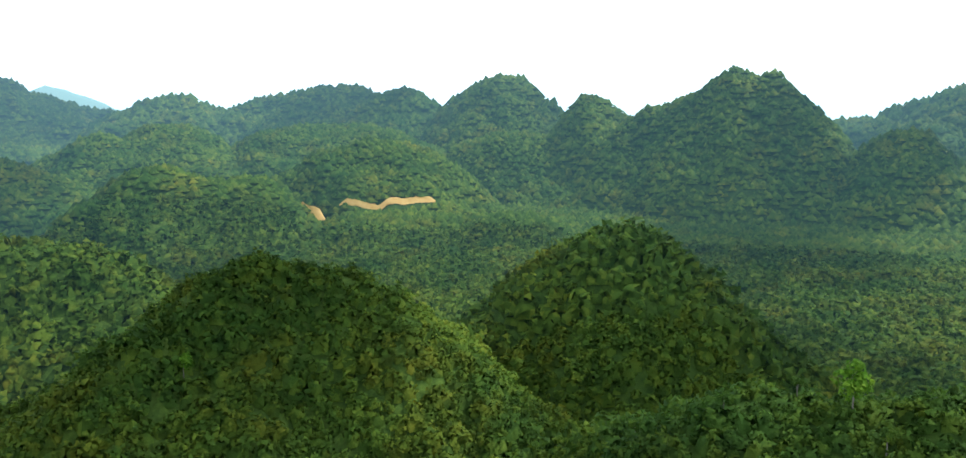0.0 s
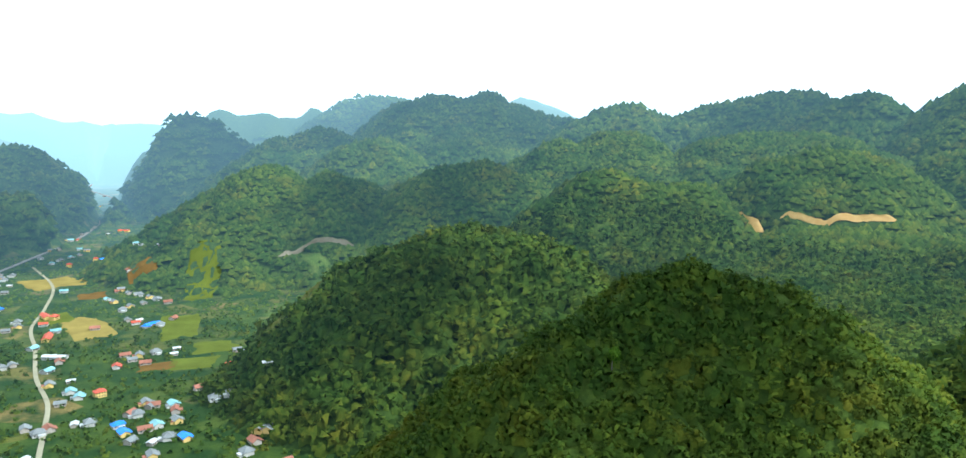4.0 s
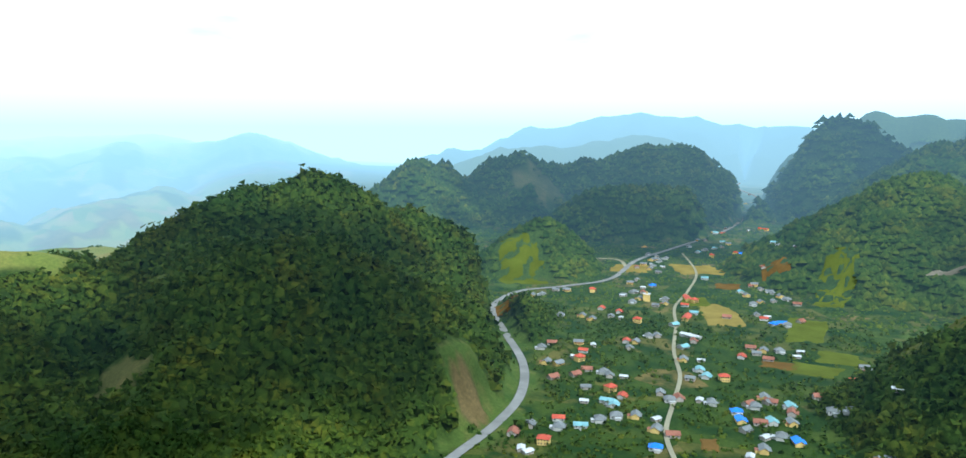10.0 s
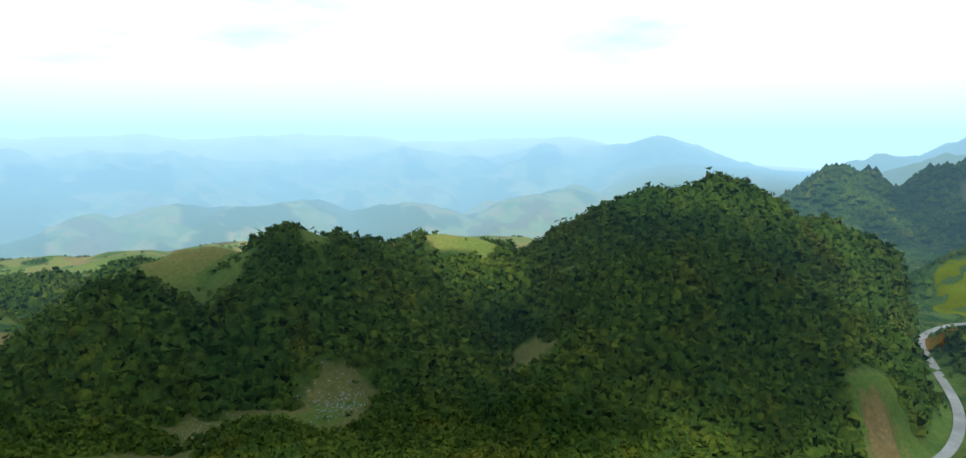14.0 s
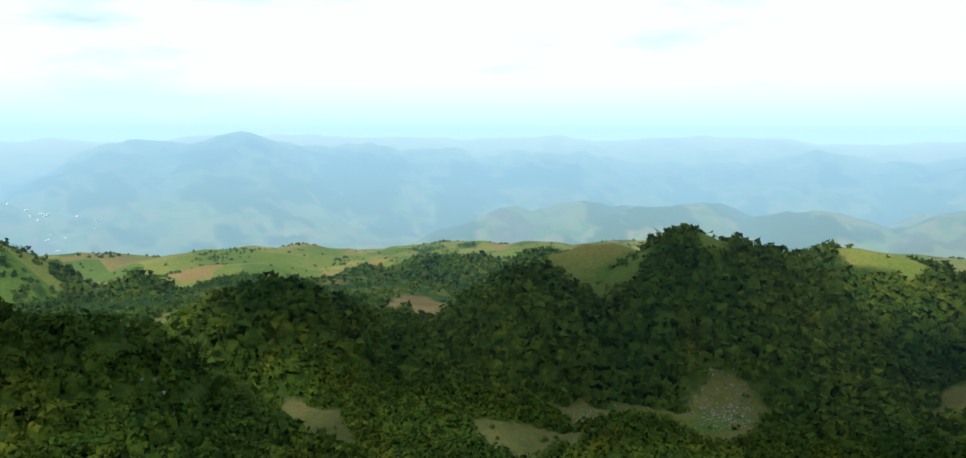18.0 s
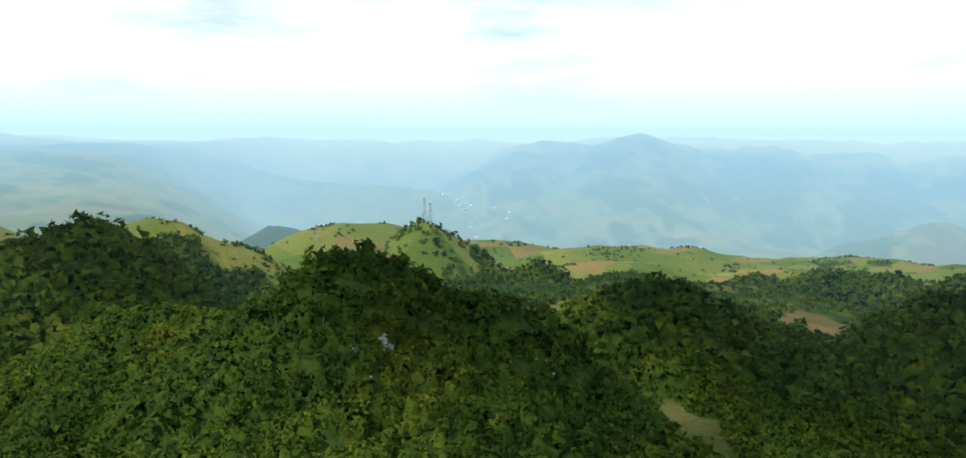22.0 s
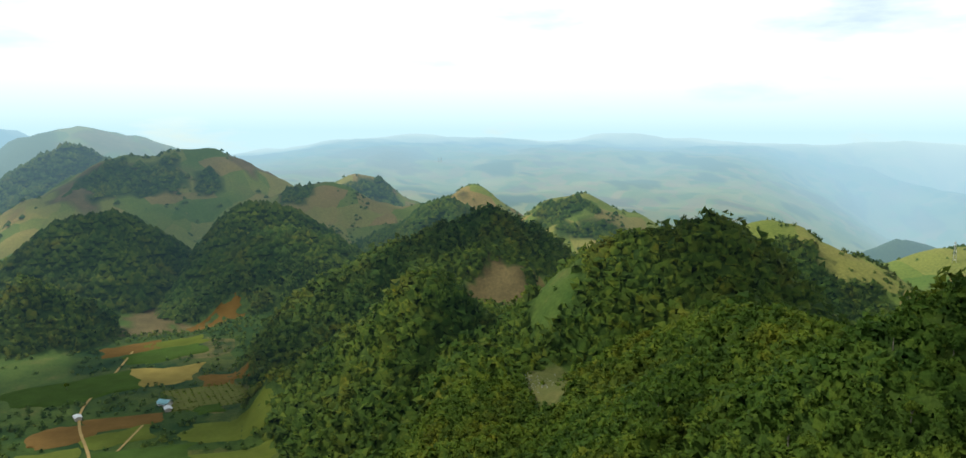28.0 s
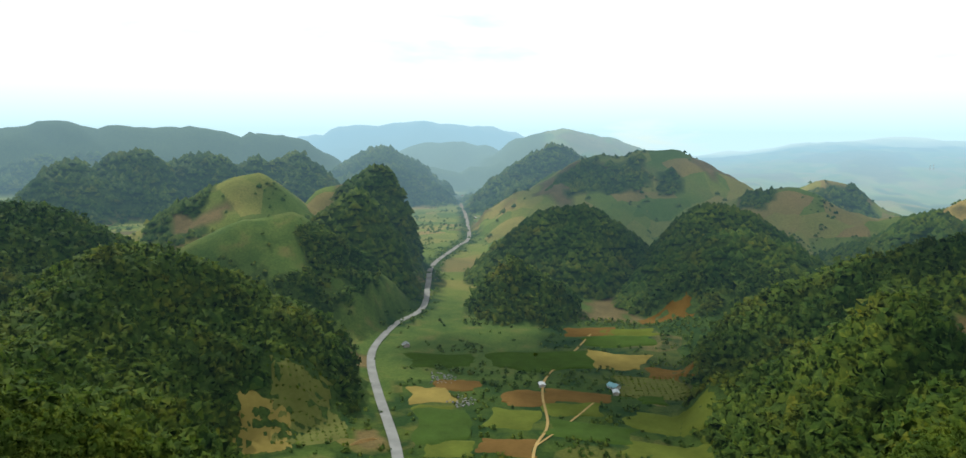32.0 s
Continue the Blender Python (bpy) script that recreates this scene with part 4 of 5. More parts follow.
def canopy(name, x, y, z, size, shapes, material, label):
    """Many crowns joined in one piece of woodland."""
    if len(x) == 0:
        return None
    pick = rng.integers(0, len(shapes), len(x))
    jitter = [rng.normal(0, 0.16, v.shape) for v, f in shapes]
    V, Fc, N, at = [], [], [], 0
    for k, (v, f) in enumerate(shapes):
        w = np.nonzero(pick == k)[0]
        if not len(w):
            continue
        turn = rng.uniform(0, 6.283, len(w))
        c, s = np.cos(turn)[:, None], np.sin(turn)[:, None]
        sx = (size[w] * rng.uniform(0.95, 1.35, len(w)))[:, None]
        sz = (size[w] * rng.uniform(0.85, 1.35, len(w)))[:, None]
        px = x[w][:, None] + sx * (v[None, :, 0] * c - v[None, :, 1] * s)
        py = y[w][:, None] + sx * (v[None, :, 0] * s + v[None, :, 1] * c)
        pz = (z[w] + size[w] * rng.uniform(-0.02, 0.3, len(w)))[:, None] + sz * v[None, :, 2]
        V.append(np.stack([px, py, pz], -1).reshape(-1, 3))
        n = 0.5 * v + jitter[k]
        n = np.stack([n[None, :, 0] * c - n[None, :, 1] * s, n[None, :, 0] * s + n[None, :, 1] * c, np.repeat(n[None, :, 2], len(w), 0)], -1)
        n = n + 0.85 * slope_at(x[w], y[w])[:, None, :]
        N.append((n / np.linalg.norm(n, axis=2)[:, :, None]).reshape(-1, 3))
        Fc.append((f[None] + (at + np.arange(len(w)) * len(v))[:, None, None]).reshape(-1, 3))
        at += len(w) * len(v)
    ob = link_mesh(name, np.concatenate(V), np.concatenate(Fc), [material], normals=np.concatenate(N))
    return tagged(ob, label, "woodland", kind="stuff")


def bump_shape(sides, seed):
    """A far crown, a few leaves wide: a low uneven bump."""
    r = np.random.default_rng(seed)
    t = np.arange(sides) / sides * 2 * np.pi
    low = np.stack([np.cos(t), np.sin(t), np.full(sides, -0.35)], -1) * r.uniform(0.75, 1.15, (sides, 1))
    k = np.arange(sides)
    return np.concatenate([[[r.uniform(-0.3, 0.3), r.uniform(-0.3, 0.3), 0.7]], low]), np.stack([k * 0, 1 + k, 1 + (k + 1) % sides], -1)


CLOSE_SHAPES = [crown_shape(5, 150, 0.15, 80 + s) for s in range(10)]
NEAR_SHAPES = [crown_shape(5, 84, 0.185, s) for s in range(10)]
MID_SHAPES = [crown_shape(4, 62, 0.215, 20 + s) for s in range(10)]
LOW_SHAPES = [crown_shape(4, 9, 0.42, 40 + s) for s in range(10)]
FAR_SHAPES = [bump_shape(5, 60 + s) for s in range(10)]


def sector_names(x, y):
    return (np.degrees(np.arctan2(-x, y)) % 360 // 30).astype(int)


def plant(r0, r1, spacing, size, shapes, material, label, thin=1.0):
    x, y, z, kind = woods_at(*scatter(r0, r1, spacing), thin)
    s = size * (0.65 + 0.7 * rng.random(len(x)) ** 1.7) * np.where(kind == WOOD, 1.0, np.where(kind == SCRUB, 0.62, 0.5))
    s = s / np.sqrt(np.clip(slope_at(x, y)[:, 2], 0.35, 1))
    sector = sector_names(x, y)
    for k in np.unique(sector):
        w = sector == k
        canopy("woodland", x[w], y[w], z[w], s[w], shapes, material, label)


plant(70, 145, 4.1, 3.3, CLOSE_SHAPES, LEAF, "dense green broadleaf trees close by on a hilltop")
plant(145, 240, 4.1, 3.3, NEAR_SHAPES, LEAF, "dense green broadleaf trees covering a near hillside")
plant(240, 450, 5.5, 4.3, MID_SHAPES, LEAF, "dense dark green forest on steep hillsides")
# woods from 450 m outwards have the same haze glow in their leaves
plant(450, 1000, 6.9, 5.6, LOW_SHAPES, LEAF_HAZED, "dense green forest on hills round the valley")
plant(1000, 1600, 7.6, 6.6, FAR_SHAPES, LEAF_HAZED, "distant green forest on karst hills")
plant(1600, 2600, 12.0, 10.0, FAR_SHAPES, LEAF_HAZED, "distant forest on karst hills")

# ---------------------------------------------------------------- banks cut into the slopes


def cut_bank(material, high, line):
    n = len(line)
    z, _ = land(line[:, 0], line[:, 1])
    out = -line / np.linalg.norm(line, axis=1)[:, None]
    rows, steps = [], 6
    taper = np.clip(np.minimum(np.arange(n), np.arange(n)[::-1]) / 3.0, 0.15, 1)
    for k in range(steps):
        u = k / (steps - 1)
        push = 4.0 - u * high * 0.35 + 1.2 * fbm(line[:, 0] + 40 * k, line[:, 1], 9, 81, 3)
        rows.append(np.concatenate([line + out * push[:, None], (z - 2.5 + u * high * taper + 1.2 * fbm(line[:, 0], line[:, 1] + 30 * k, 12, 83, 2))[:, None]], 1))
    v = np.concatenate(rows)
    i, j = np.meshgrid(np.arange(steps - 1), np.arange(n - 1), indexing="ij")
    f = np.stack([i * n + j, i * n + j + 1, (i + 1) * n + j + 1, (i + 1) * n + j], -1).reshape(-1, 4)
    ob = link_mesh("cut_bank", v, f, [material])
    label = "bare pale rock face beside a mountain track" if material is CLIFF else "bare ochre earth bank cut for a hillside road"
    return tagged(ob, label, "bank", kind="structure")


for bank in BANKS:
    cut_bank(*bank)

# ---------------------------------------------------------------- fields
CROPS = {
    "maize": (plain_material("maize_crop", (0.028, 0.056, 0.008), (0.055, 0.088, 0.014), 0.5, 0.9, 0.5), "field of tall dark green maize"),
    "crop": (plain_material("green_crop", (0.065, 0.088, 0.011), (0.115, 0.125, 0.020), 0.25, 0.9, 0.4), "field of fresh light green crops"),
    "stubble": (plain_material("stubble", (0.18, 0.135, 0.030), (0.26, 0.195, 0.055), 0.3, 0.95, 0.2), "ochre harvested field of dry stubble"),
    "soil": (plain_material("tilled_soil", (0.10, 0.056, 0.014), (0.155, 0.09, 0.026), 0.3, 0.95, 0.2), "reddish brown freshly tilled field"),
    "rows": (plain_material("orchard_grass", (0.08, 0.10, 0.02), (0.14, 0.13, 0.04), 0.3, 0.95, 0.2), "grassy plot planted with rows of small trees"),
}
BUSH = crown_shape(4, 12, 0.45, 90)


def field(crop, x, y, wide, deep, turn):
    mat, label = CROPS[crop]
    n = 12
    u, v = [q.ravel() for q in np.meshgrid(np.linspace(-1, 1, n), np.linspace(-1, 1, n))]
    edge = 1 + 0.45 * fbm(u * 40 + x, v * 40 + y, 32, 61, 3)
    c, s = math.cos(radians(turn)), math.sin(radians(turn))
    px, py = x + (u * wide * c - v * deep * s) * edge, y + (u * wide * s + v * deep * c) * edge
    z, _ = land(px, py)
    lift = 1.0 if crop == "maize" else 0.45
    rim = np.maximum(np.abs(u), np.abs(v)) > 0.99
    i, j = np.meshgrid(np.arange(n - 1), np.arange(n - 1), indexing="ij")
    f = np.stack([i * n + j, i * n + j + 1, (i + 1) * n + j + 1, (i + 1) * n + j], -1).reshape(-1, 4)
    ob = link_mesh("field", np.stack([px, py, z + np.where(rim, -0.4, lift)], -1), f, [mat])
    tagged(ob, label, "field", kind="structure")
    if crop == "rows":
        a, b = [q.ravel() for q in np.meshgrid(np.arange(-wide + 2, wide, 5.5), np.arange(-deep + 2, deep, 6.5))]
        tx, ty = x + a * c - b * s + rng.normal(0, 0.4, len(a)), y + a * s + b * c + rng.normal(0, 0.4, len(a))
        tz, _ = land(tx, ty)
        canopy("orchard", tx, ty, tz, rng.uniform(0.8, 1.5, len(a)), [BUSH], LEAF, "rows of small round fruit trees")


for plot_of_land in PLOTS:
    field(*plot_of_land)

# ---------------------------------------------------------------- houses
WALL_WHITE = plain_material("whitewashed_wall", (0.42, 0.40, 0.36), (0.56, 0.54, 0.49), 1.2)
WALL_YELLOW = plain_material("yellow_plaster", (0.62, 0.42, 0.12), (0.72, 0.52, 0.20), 1.2)
WALL_BRICK = plain_material("grey_block_wall", (0.30, 0.26, 0.22), (0.45, 0.40, 0.34), 1.2)
LIMEWASH = plain_material("limewash", (0.70, 0.70, 0.68), (0.80, 0.80, 0.78), 0.8)
ROOF = {
    "grey": plain_material("grey_sheet_roof", (0.13, 0.135, 0.13), (0.24, 0.25, 0.24), 0.8, 0.7),
    "red": plain_material("red_roof", (0.38, 0.06, 0.035), (0.52, 0.11, 0.06), 0.8, 0.7),
    "blue": plain_material("blue_sheet_roof", (0.03, 0.16, 0.62), (0.06, 0.24, 0.75), 0.8, 0.5),
    "teal": plain_material("teal_sheet_roof", (0.16, 0.32, 0.33), (0.25, 0.42, 0.43), 0.8, 0.6),
    "brown": plain_material("brown_tile_roof", (0.22, 0.09, 0.06), (0.34, 0.15, 0.10), 0.8, 0.8),
    "white": plain_material("pale_sheet_roof", (0.42, 0.42, 0.41), (0.60, 0.60, 0.58), 0.8, 0.6),
}
WOODEN = plain_material("dark_door", (0.10, 0.06, 0.04), (0.18, 0.11, 0.07), 2.0)
DARK_GLASS = plain_material("window_glass", (0.03, 0.04, 0.05), (0.06, 0.07, 0.08), 1.0, 0.15, 0.0)
METAL = plain_material("galvanised_steel", (0.55, 0.55, 0.55), (0.7, 0.7, 0.7), 1.0, 0.4, 0.0, 0.8)


def box(bm, x0, y0, z0, x1, y1, z1):
    m = Matrix.LocRotScale(((x0 + x1) / 2, (y0 + y1) / 2, (z0 + z1) / 2), None, (x1 - x0, y1 - y0, z1 - z0))
    bmesh.ops.create_cube(bm, size=1.0, matrix=m)
    return bm


def gable(bm, half_w, half_l, z0, rise, over=0.7, thick=0.18):
    """A pitched roof with eaves and thickness; the ridge runs along y."""
    w, l = half_w + over, half_l + over
    drop = rise * over / half_w
    for side in (-1, 1):
        a = [(side * w, -l, z0 - drop), (0, -l, z0 + rise), (0, l, z0 + rise), (side * w, l, z0 - drop)]
        low = [bm.verts.new(p) for p in a]
        up = [bm.verts.new((p[0], p[1], p[2] + thick)) for p in a]
        bm.faces.new(low)
        bm.faces.new(up)
        for k in range(4):
            bm.faces.new((low[k], low[(k + 1) % 4], up[(k + 1) % 4], up[k]))
    return bm


def hipped(bm, half_w, half_l, z0, rise, over=0.7):
    w, l = half_w + over, half_l + over
    top = max(half_l - half_w, 0.4)
    ring = [bm.verts.new(p) for p in ((-w, -l, z0 - 0.3), (w, -l, z0 - 0.3), (w, l, z0 - 0.3), (-w, l, z0 - 0.3))]
    under = [bm.verts.new((v.co.x * 0.98, v.co.y * 0.98, v.co.z - 0.2)) for v in ring]
    a, b = bm.verts.new((0, -top, z0 + rise)), bm.verts.new((0, top, z0 + rise))
    bm.faces.new((ring[0], ring[1], a))
    bm.faces.new((ring[1], ring[2], b, a))
    bm.faces.new((ring[2], ring[3], b))
    bm.faces.new((ring[3], ring[0], a, b))
    for k in range(4):
        bm.faces.new((ring[k], under[k], under[(k + 1) % 4], ring[(k + 1) % 4]))
    bm.faces.new(under)
    return bm


def walls(half_w, half_l, high, rise, gables=True):
    bm = bmesh.new()
    box(bm, -half_w, -half_l, -1.0, half_w, half_l, high)
    if gables:
        for s in (-1, 1):
            y = s * half_l
            tri = [bm.verts.new(p) for p in ((-half_w, y, high), (half_w, y, high), (0, y, high + rise), (-half_w, y - s * 0.2, high), (half_w, y - s * 0.2, high), (0, y - s * 0.2, high + rise))]
            bm.faces.new(tri[:3])
            bm.faces.new(tri[3:])
            bm.faces.new((tri[0], tri[2], tri[5], tri[3]))
            bm.faces.new((tri[1], tri[2], tri[5], tri[4]))
    return bm


def make_house(label, roof, wall, half_w=3.6, half_l=5.2, high=3.2, rise=1.9, storeys=1, hip=False, porch=True, annex=None):
    h = thing("house", label, "house", "village houses")
    part("wall", walls(half_w, half_l, high, rise, not hip), wall, h)
    if hip == "flat":
        part("roof", box(bmesh.new(), -half_w - 0.4, -half_l - 0.4, high, half_w + 0.4, half_l + 0.4, high + 0.25), roof, h)
        part("parapet", box(bmesh.new(), -half_w - 0.4, -half_l - 0.4, high + 0.25, half_w + 0.4, -half_l - 0.2, high + 0.9), wall, h)
        part("stair_head", box(bmesh.new(), -1.5, 0.5, high + 0.25, 1.5, 3.5, high + 2.6), wall, h)
    else:
        part("roof", (hipped if hip else gable)(bmesh.new(), half_w, half_l, high, rise), roof, h)
    part("door", box(bmesh.new(), half_w, -0.6, 0, half_w + 0.06, 0.6, 2.1), WOODEN, h)
    for s in range(storeys):
        z = 1.0 + s * 3.1
        for y in (-0.62, 0.62) if storeys == 1 else (-0.7, -0.25, 0.25, 0.7):
            for side in (-1, 1):
                x0, x1 = sorted((side * half_w, side * (half_w + 0.05)))
                part("window", box(bmesh.new(), x0, y * half_l - 0.6, z, x1, y * half_l + 0.6, z + 1.3), DARK_GLASS, h)
    if porch:
        part("porch_roof", box(bmesh.new(), half_w + 0.7, -half_l * 0.8, high - 0.75, half_w + 2.4, half_l * 0.8, high - 0.63), roof, h)
        for y in (-0.75, 0, 0.75):
            part("porch_post", box(bmesh.new(), half_w + 2.2, y * half_l - 0.08, -0.8, half_w + 2.35, y * half_l + 0.08, high - 0.74), WOODEN, h)
    if annex:
        part("annex", box(bmesh.new(), -half_w - 3.4, -half_l * 0.7, -1, -half_w - 0.02, half_l * 0.2, 2.3), wall, h)
        part("annex_roof", box(bmesh.new(), -half_w - 3.8, -half_l * 0.7 - 0.3, 2.3, -half_w - 0.72, half_l * 0.2 + 0.3, 2.45), annex, h)
    return h


KINDS = {
    "grey": [make_house("small house with a weathered grey sheet roof", ROOF["grey"], WALL_BRICK), make_house("stilt-village house with a broad grey hipped roof", ROOF["grey"], WALL_WHITE, 4.4, 5.6, 3.6, 3.2, hip=True, annex=ROOF["white"]),
             make_house("grey roofed house with a lean-to annex", ROOF["grey"], WALL_YELLOW, 3.8, 6.0, 3.4, 2.2, annex=ROOF["brown"])],
    "red": [make_house("white house with a bright red roof", ROOF["red"], WALL_WHITE, 4.0, 5.6), make_house("cream two-storey house with a red hipped roof", ROOF["red"], WALL_YELLOW, 4.2, 5.4, 6.2, 2.4, 2, True)],
    "blue": [make_house("house with a vivid blue sheet metal roof", ROOF["blue"], WALL_WHITE, 4.0, 5.6, 3.4, 2.6, hip=True, annex=ROOF["white"]), make_house("long house with a blue sheet roof", ROOF["blue"], WALL_YELLOW, 4.0, 6.6)],
    "teal": [make_house("house with a pale teal sheet roof", ROOF["teal"], WALL_WHITE, 4.0, 6.2, annex=ROOF["grey"])],
    "brown": [make_house("house with an old brown tile roof", ROOF["brown"], WALL_BRICK, 4.0, 6.0, 3.2, 2.4)],
    "white": [make_house("small shed house with a pale metal roof", ROOF["white"], WALL_BRICK, 3.0, 4.2, 2.8, 1.0, porch=False)],
    "pale": [make_house("pale limewashed house far out on the plain", LIMEWASH, LIMEWASH, 5.0, 8.0, 4.0, 1.4, porch=False)],
    "yellow_block": [make_house("yellow three-storey block with a flat roof", ROOF["white"], WALL_YELLOW, 5.5, 7.5, 10.5, 0, 3, "flat", False)],
    "school": [make_house("long school building with a red roof", ROOF["red"], WALL_YELLOW, 4.2, 15.0, 4.0, 2.2, 1, False, True)],
    "shed": [make_house("long open hall with a white metal roof", ROOF["white"], WALL_WHITE, 4.5, 14.0, 3.8, 1.2, 1, False, False)],
}
used_kinds = {}


def place(kind, x, y, turn):
    """Sets a house on the ground: the first of its kind itself, then copies."""
    n = used_kinds.get(kind, 0)
    used_kinds[kind] = n + 1
    proto = KINDS[kind][n % len(KINDS[kind])]
    m = pose(x, y, ground_z(x, y) + 0.25, 0, 0, turn)
    if n < len(KINDS[kind]):
        proto.matrix_basis = m @ Matrix.Diagonal((0.88, 0.88, 0.88, 1))
    else:
        copy_thing(proto, m)


place("blue", -200, 515, 110)
place("blue", -114, 587, 30)
place("blue", -171, 622, 120)
place("blue", -163, 605, 30)
place("blue", -220, 942, -20)
place("blue", -213, 952, 120)
place("blue", -430, 1069, -20)
place("blue", -368, 1320, 120)
place("red", -288, 523, 120)
place("red", -274, 475, 110)
place("red", -267, 601, 10)
place("red", -283, 611, -20)
place("red", -359, 705, 100)
place("red", -349, 676, -20)
place("red", -337, 766, 20)
place("red", -206, 700, 120)
place("red", -214, 785, 10)
place("red", -102, 763, 20)
place("red", -430, 893, 10)
place("red", -488, 981, 30)
place("red", -345, 976, 100)
place("red", -342, 1004, -20)
place("red", -402, 888, 20)
place("red", -362, 855, 100)
place("red", -237, 962, 110)
place("red", -416, 1444, 10)
place("red", -504, 1645, 110)
place("red", -443, 1387, 20)
place("brown", -132, 647, 10)
place("brown", -119, 690, 120)
place("brown", -423, 1016, 20)
place("brown", -278, 944, 100)
place("brown", -512, 1199, 30)
place("brown", -275, 811, 20)
place("brown", -343, 610, -20)
place("brown", -330, 631, -20)
place("teal", -273, 583, 100)
place("teal", -264, 578, 20)
place("teal", -319, 868, -20)
place("teal", -276, 782, -20)
place("teal", -223, 699, 10)
place("teal", -235, 715, 20)
place("teal", -384, 1173, 110)
place("teal", -320, 941, 110)
place("teal", -516, 1638, 100)
place("grey", -299, 495, 20)
place("grey", -279, 507, 20)
place("grey", -213, 548, 10)
place("grey", -154, 588, -20)
place("grey", -127, 590, 10)
place("grey", -132, 558, 20)
place("grey", -121, 534, -20)
place("grey", -195, 631, 20)
place("grey", -161, 671, 20)
place("grey", -155, 662, -20)
place("grey", -162, 644, 20)
place("grey", -127, 624, 30)
place("grey", -301, 647, 30)
place("grey", -310, 653, 20)
place("grey", -378, 730, 110)
place("grey", -304, 603, 120)
place("grey", -251, 555, 120)
place("grey", -238, 565, 20)
place("grey", -242, 629, 20)
place("grey", -228, 617, 120)
place("grey", -260, 738, 20)
place("grey", -233, 683, 100)
place("grey", -402, 688, 30)
place("grey", -372, 647, 10)
place("grey", -475, 837, 30)
place("grey", -457, 829, 100)
place("grey", -414, 834, 20)
place("grey", -400, 859, 20)
place("grey", -324, 800, 30)
place("grey", -327, 769, 10)
place("grey", -323, 743, 30)
place("grey", -86, 823, 30)
place("grey", -94, 809, -20)
place("grey", -102, 822, 110)
place("grey", -101, 653, 110)
place("grey", -201, 822, 10)
place("grey", -204, 806, 110)
place("grey", -186, 830, 120)
place("grey", -303, 1160, 120)
place("grey", -288, 1141, 30)
place("grey", -269, 1125, 10)
place("grey", -252, 1109, 30)
place("grey", -252, 1071, 30)
place("grey", -239, 1092, -20)
place("grey", -293, 1087, 30)
place("grey", -268, 1267, 100)
place("grey", -305, 1312, 120)
place("grey", -265, 1055, 30)
place("grey", -250, 978, 20)
place("grey", -205, 946, 100)
place("grey", -514, 1233, 100)
place("grey", -492, 1224, 120)
place("grey", -501, 1276, 20)
place("grey", -488, 1199, 10)
place("grey", -527, 1325, 30)
place("grey", -504, 1313, 10)
place("grey", -464, 1559, 120)
place("grey", -462, 1510, 30)
place("grey", -478, 1455, -20)
place("grey", -532, 1574, 100)
place("grey", -223, 1492, 10)
place("grey", -245, 1455, 110)
place("grey", -50, 578, -20)
place("grey", -548, 902, 100)
place("grey", -536, 917, 30)
place("grey", -521, 964, 100)
place("grey", -439, 984, 110)
place("grey", -435, 1010, -20)
place("grey", -411, 976, 10)
place("grey", -377, 951, 100)
place("grey", -380, 993, 10)
place("grey", -467, 1070, 120)
place("grey", -468, 1098, 20)
place("grey", -519, 1479, 110)
place("grey", -549, 1716, 20)
place("grey", -547, 1809, 10)
place("grey", -606, 2091, -20)
place("grey", -685, 2470, 20)
place("grey", -763, 2789, -20)
place("white", -56, 647, 100)
place("white", -285, 830, 30)
place("white", -167, 840, 110)
place("white", -89, 733, 30)
place("white", -289, 571, 110)
place("white", -282, 455, 30)
place("white", -275, 453, -20)
place("white", -357, 681, 100)
place("white", -276, 1281, 10)
place("white", -275, 1463, 110)
place("white", -437, 1049, 120)
place("white", -465, 1854, -20)
place("white", -490, 1800, -20)
place("brown", -303, 476, 20)
place("teal", -266, 520, 120)
place("brown", -198, 545, 120)
place("brown", -148, 609, 110)
place("white", -137, 582, -20)
place("white", -137, 540, 10)
place("brown", -129, 522, 20)
place("white", -206, 631, 10)
place("brown", -168, 647, -20)
place("teal", -137, 663, 30)
place("brown", -153, 663, 100)
place("teal", -141, 617, 30)
place("white", -288, 652, 110)
place("brown", -327, 650, 120)
place("white", -360, 730, 30)
place("grey", -259, 540, 30)
place("white", -221, 568, -20)
place("brown", -223, 625, 30)
place("white", -244, 746, 110)
place("brown", -401, 710, 120)
place("grey", -360, 651, -20)
place("grey", -486, 835, 120)
place("grey", -460, 800, 20)
place("grey", -432, 842, 20)
place("white", -386, 858, 10)
place("grey", -317, 808, 30)
place("teal", -70, 829, 30)
place("teal", -79, 827, 30)
place("white", -86, 824, 30)
place("grey", -86, 644, 20)
place("brown", -215, 823, 110)
place("brown", -188, 792, 100)
place("white", -166, 820, 110)
place("brown", -300, 1194, 30)
place("brown", -305, 1157, 110)
place("grey", -273, 1130, 110)
place("grey", -241, 1093, 30)
place("brown", -221, 1071, 110)
place("teal", -307, 1104, 30)
place("brown", -261, 1305, 30)
place("teal", -317, 1324, 100)
place("grey", -270, 1035, 100)
place("white", -236, 975, 120)
place("brown", -196, 976, -20)
place("white", -503, 1241, 30)
place("white", -477, 1229, 100)
place("grey", -520, 1284, 10)
place("grey", -464, 1178, 100)
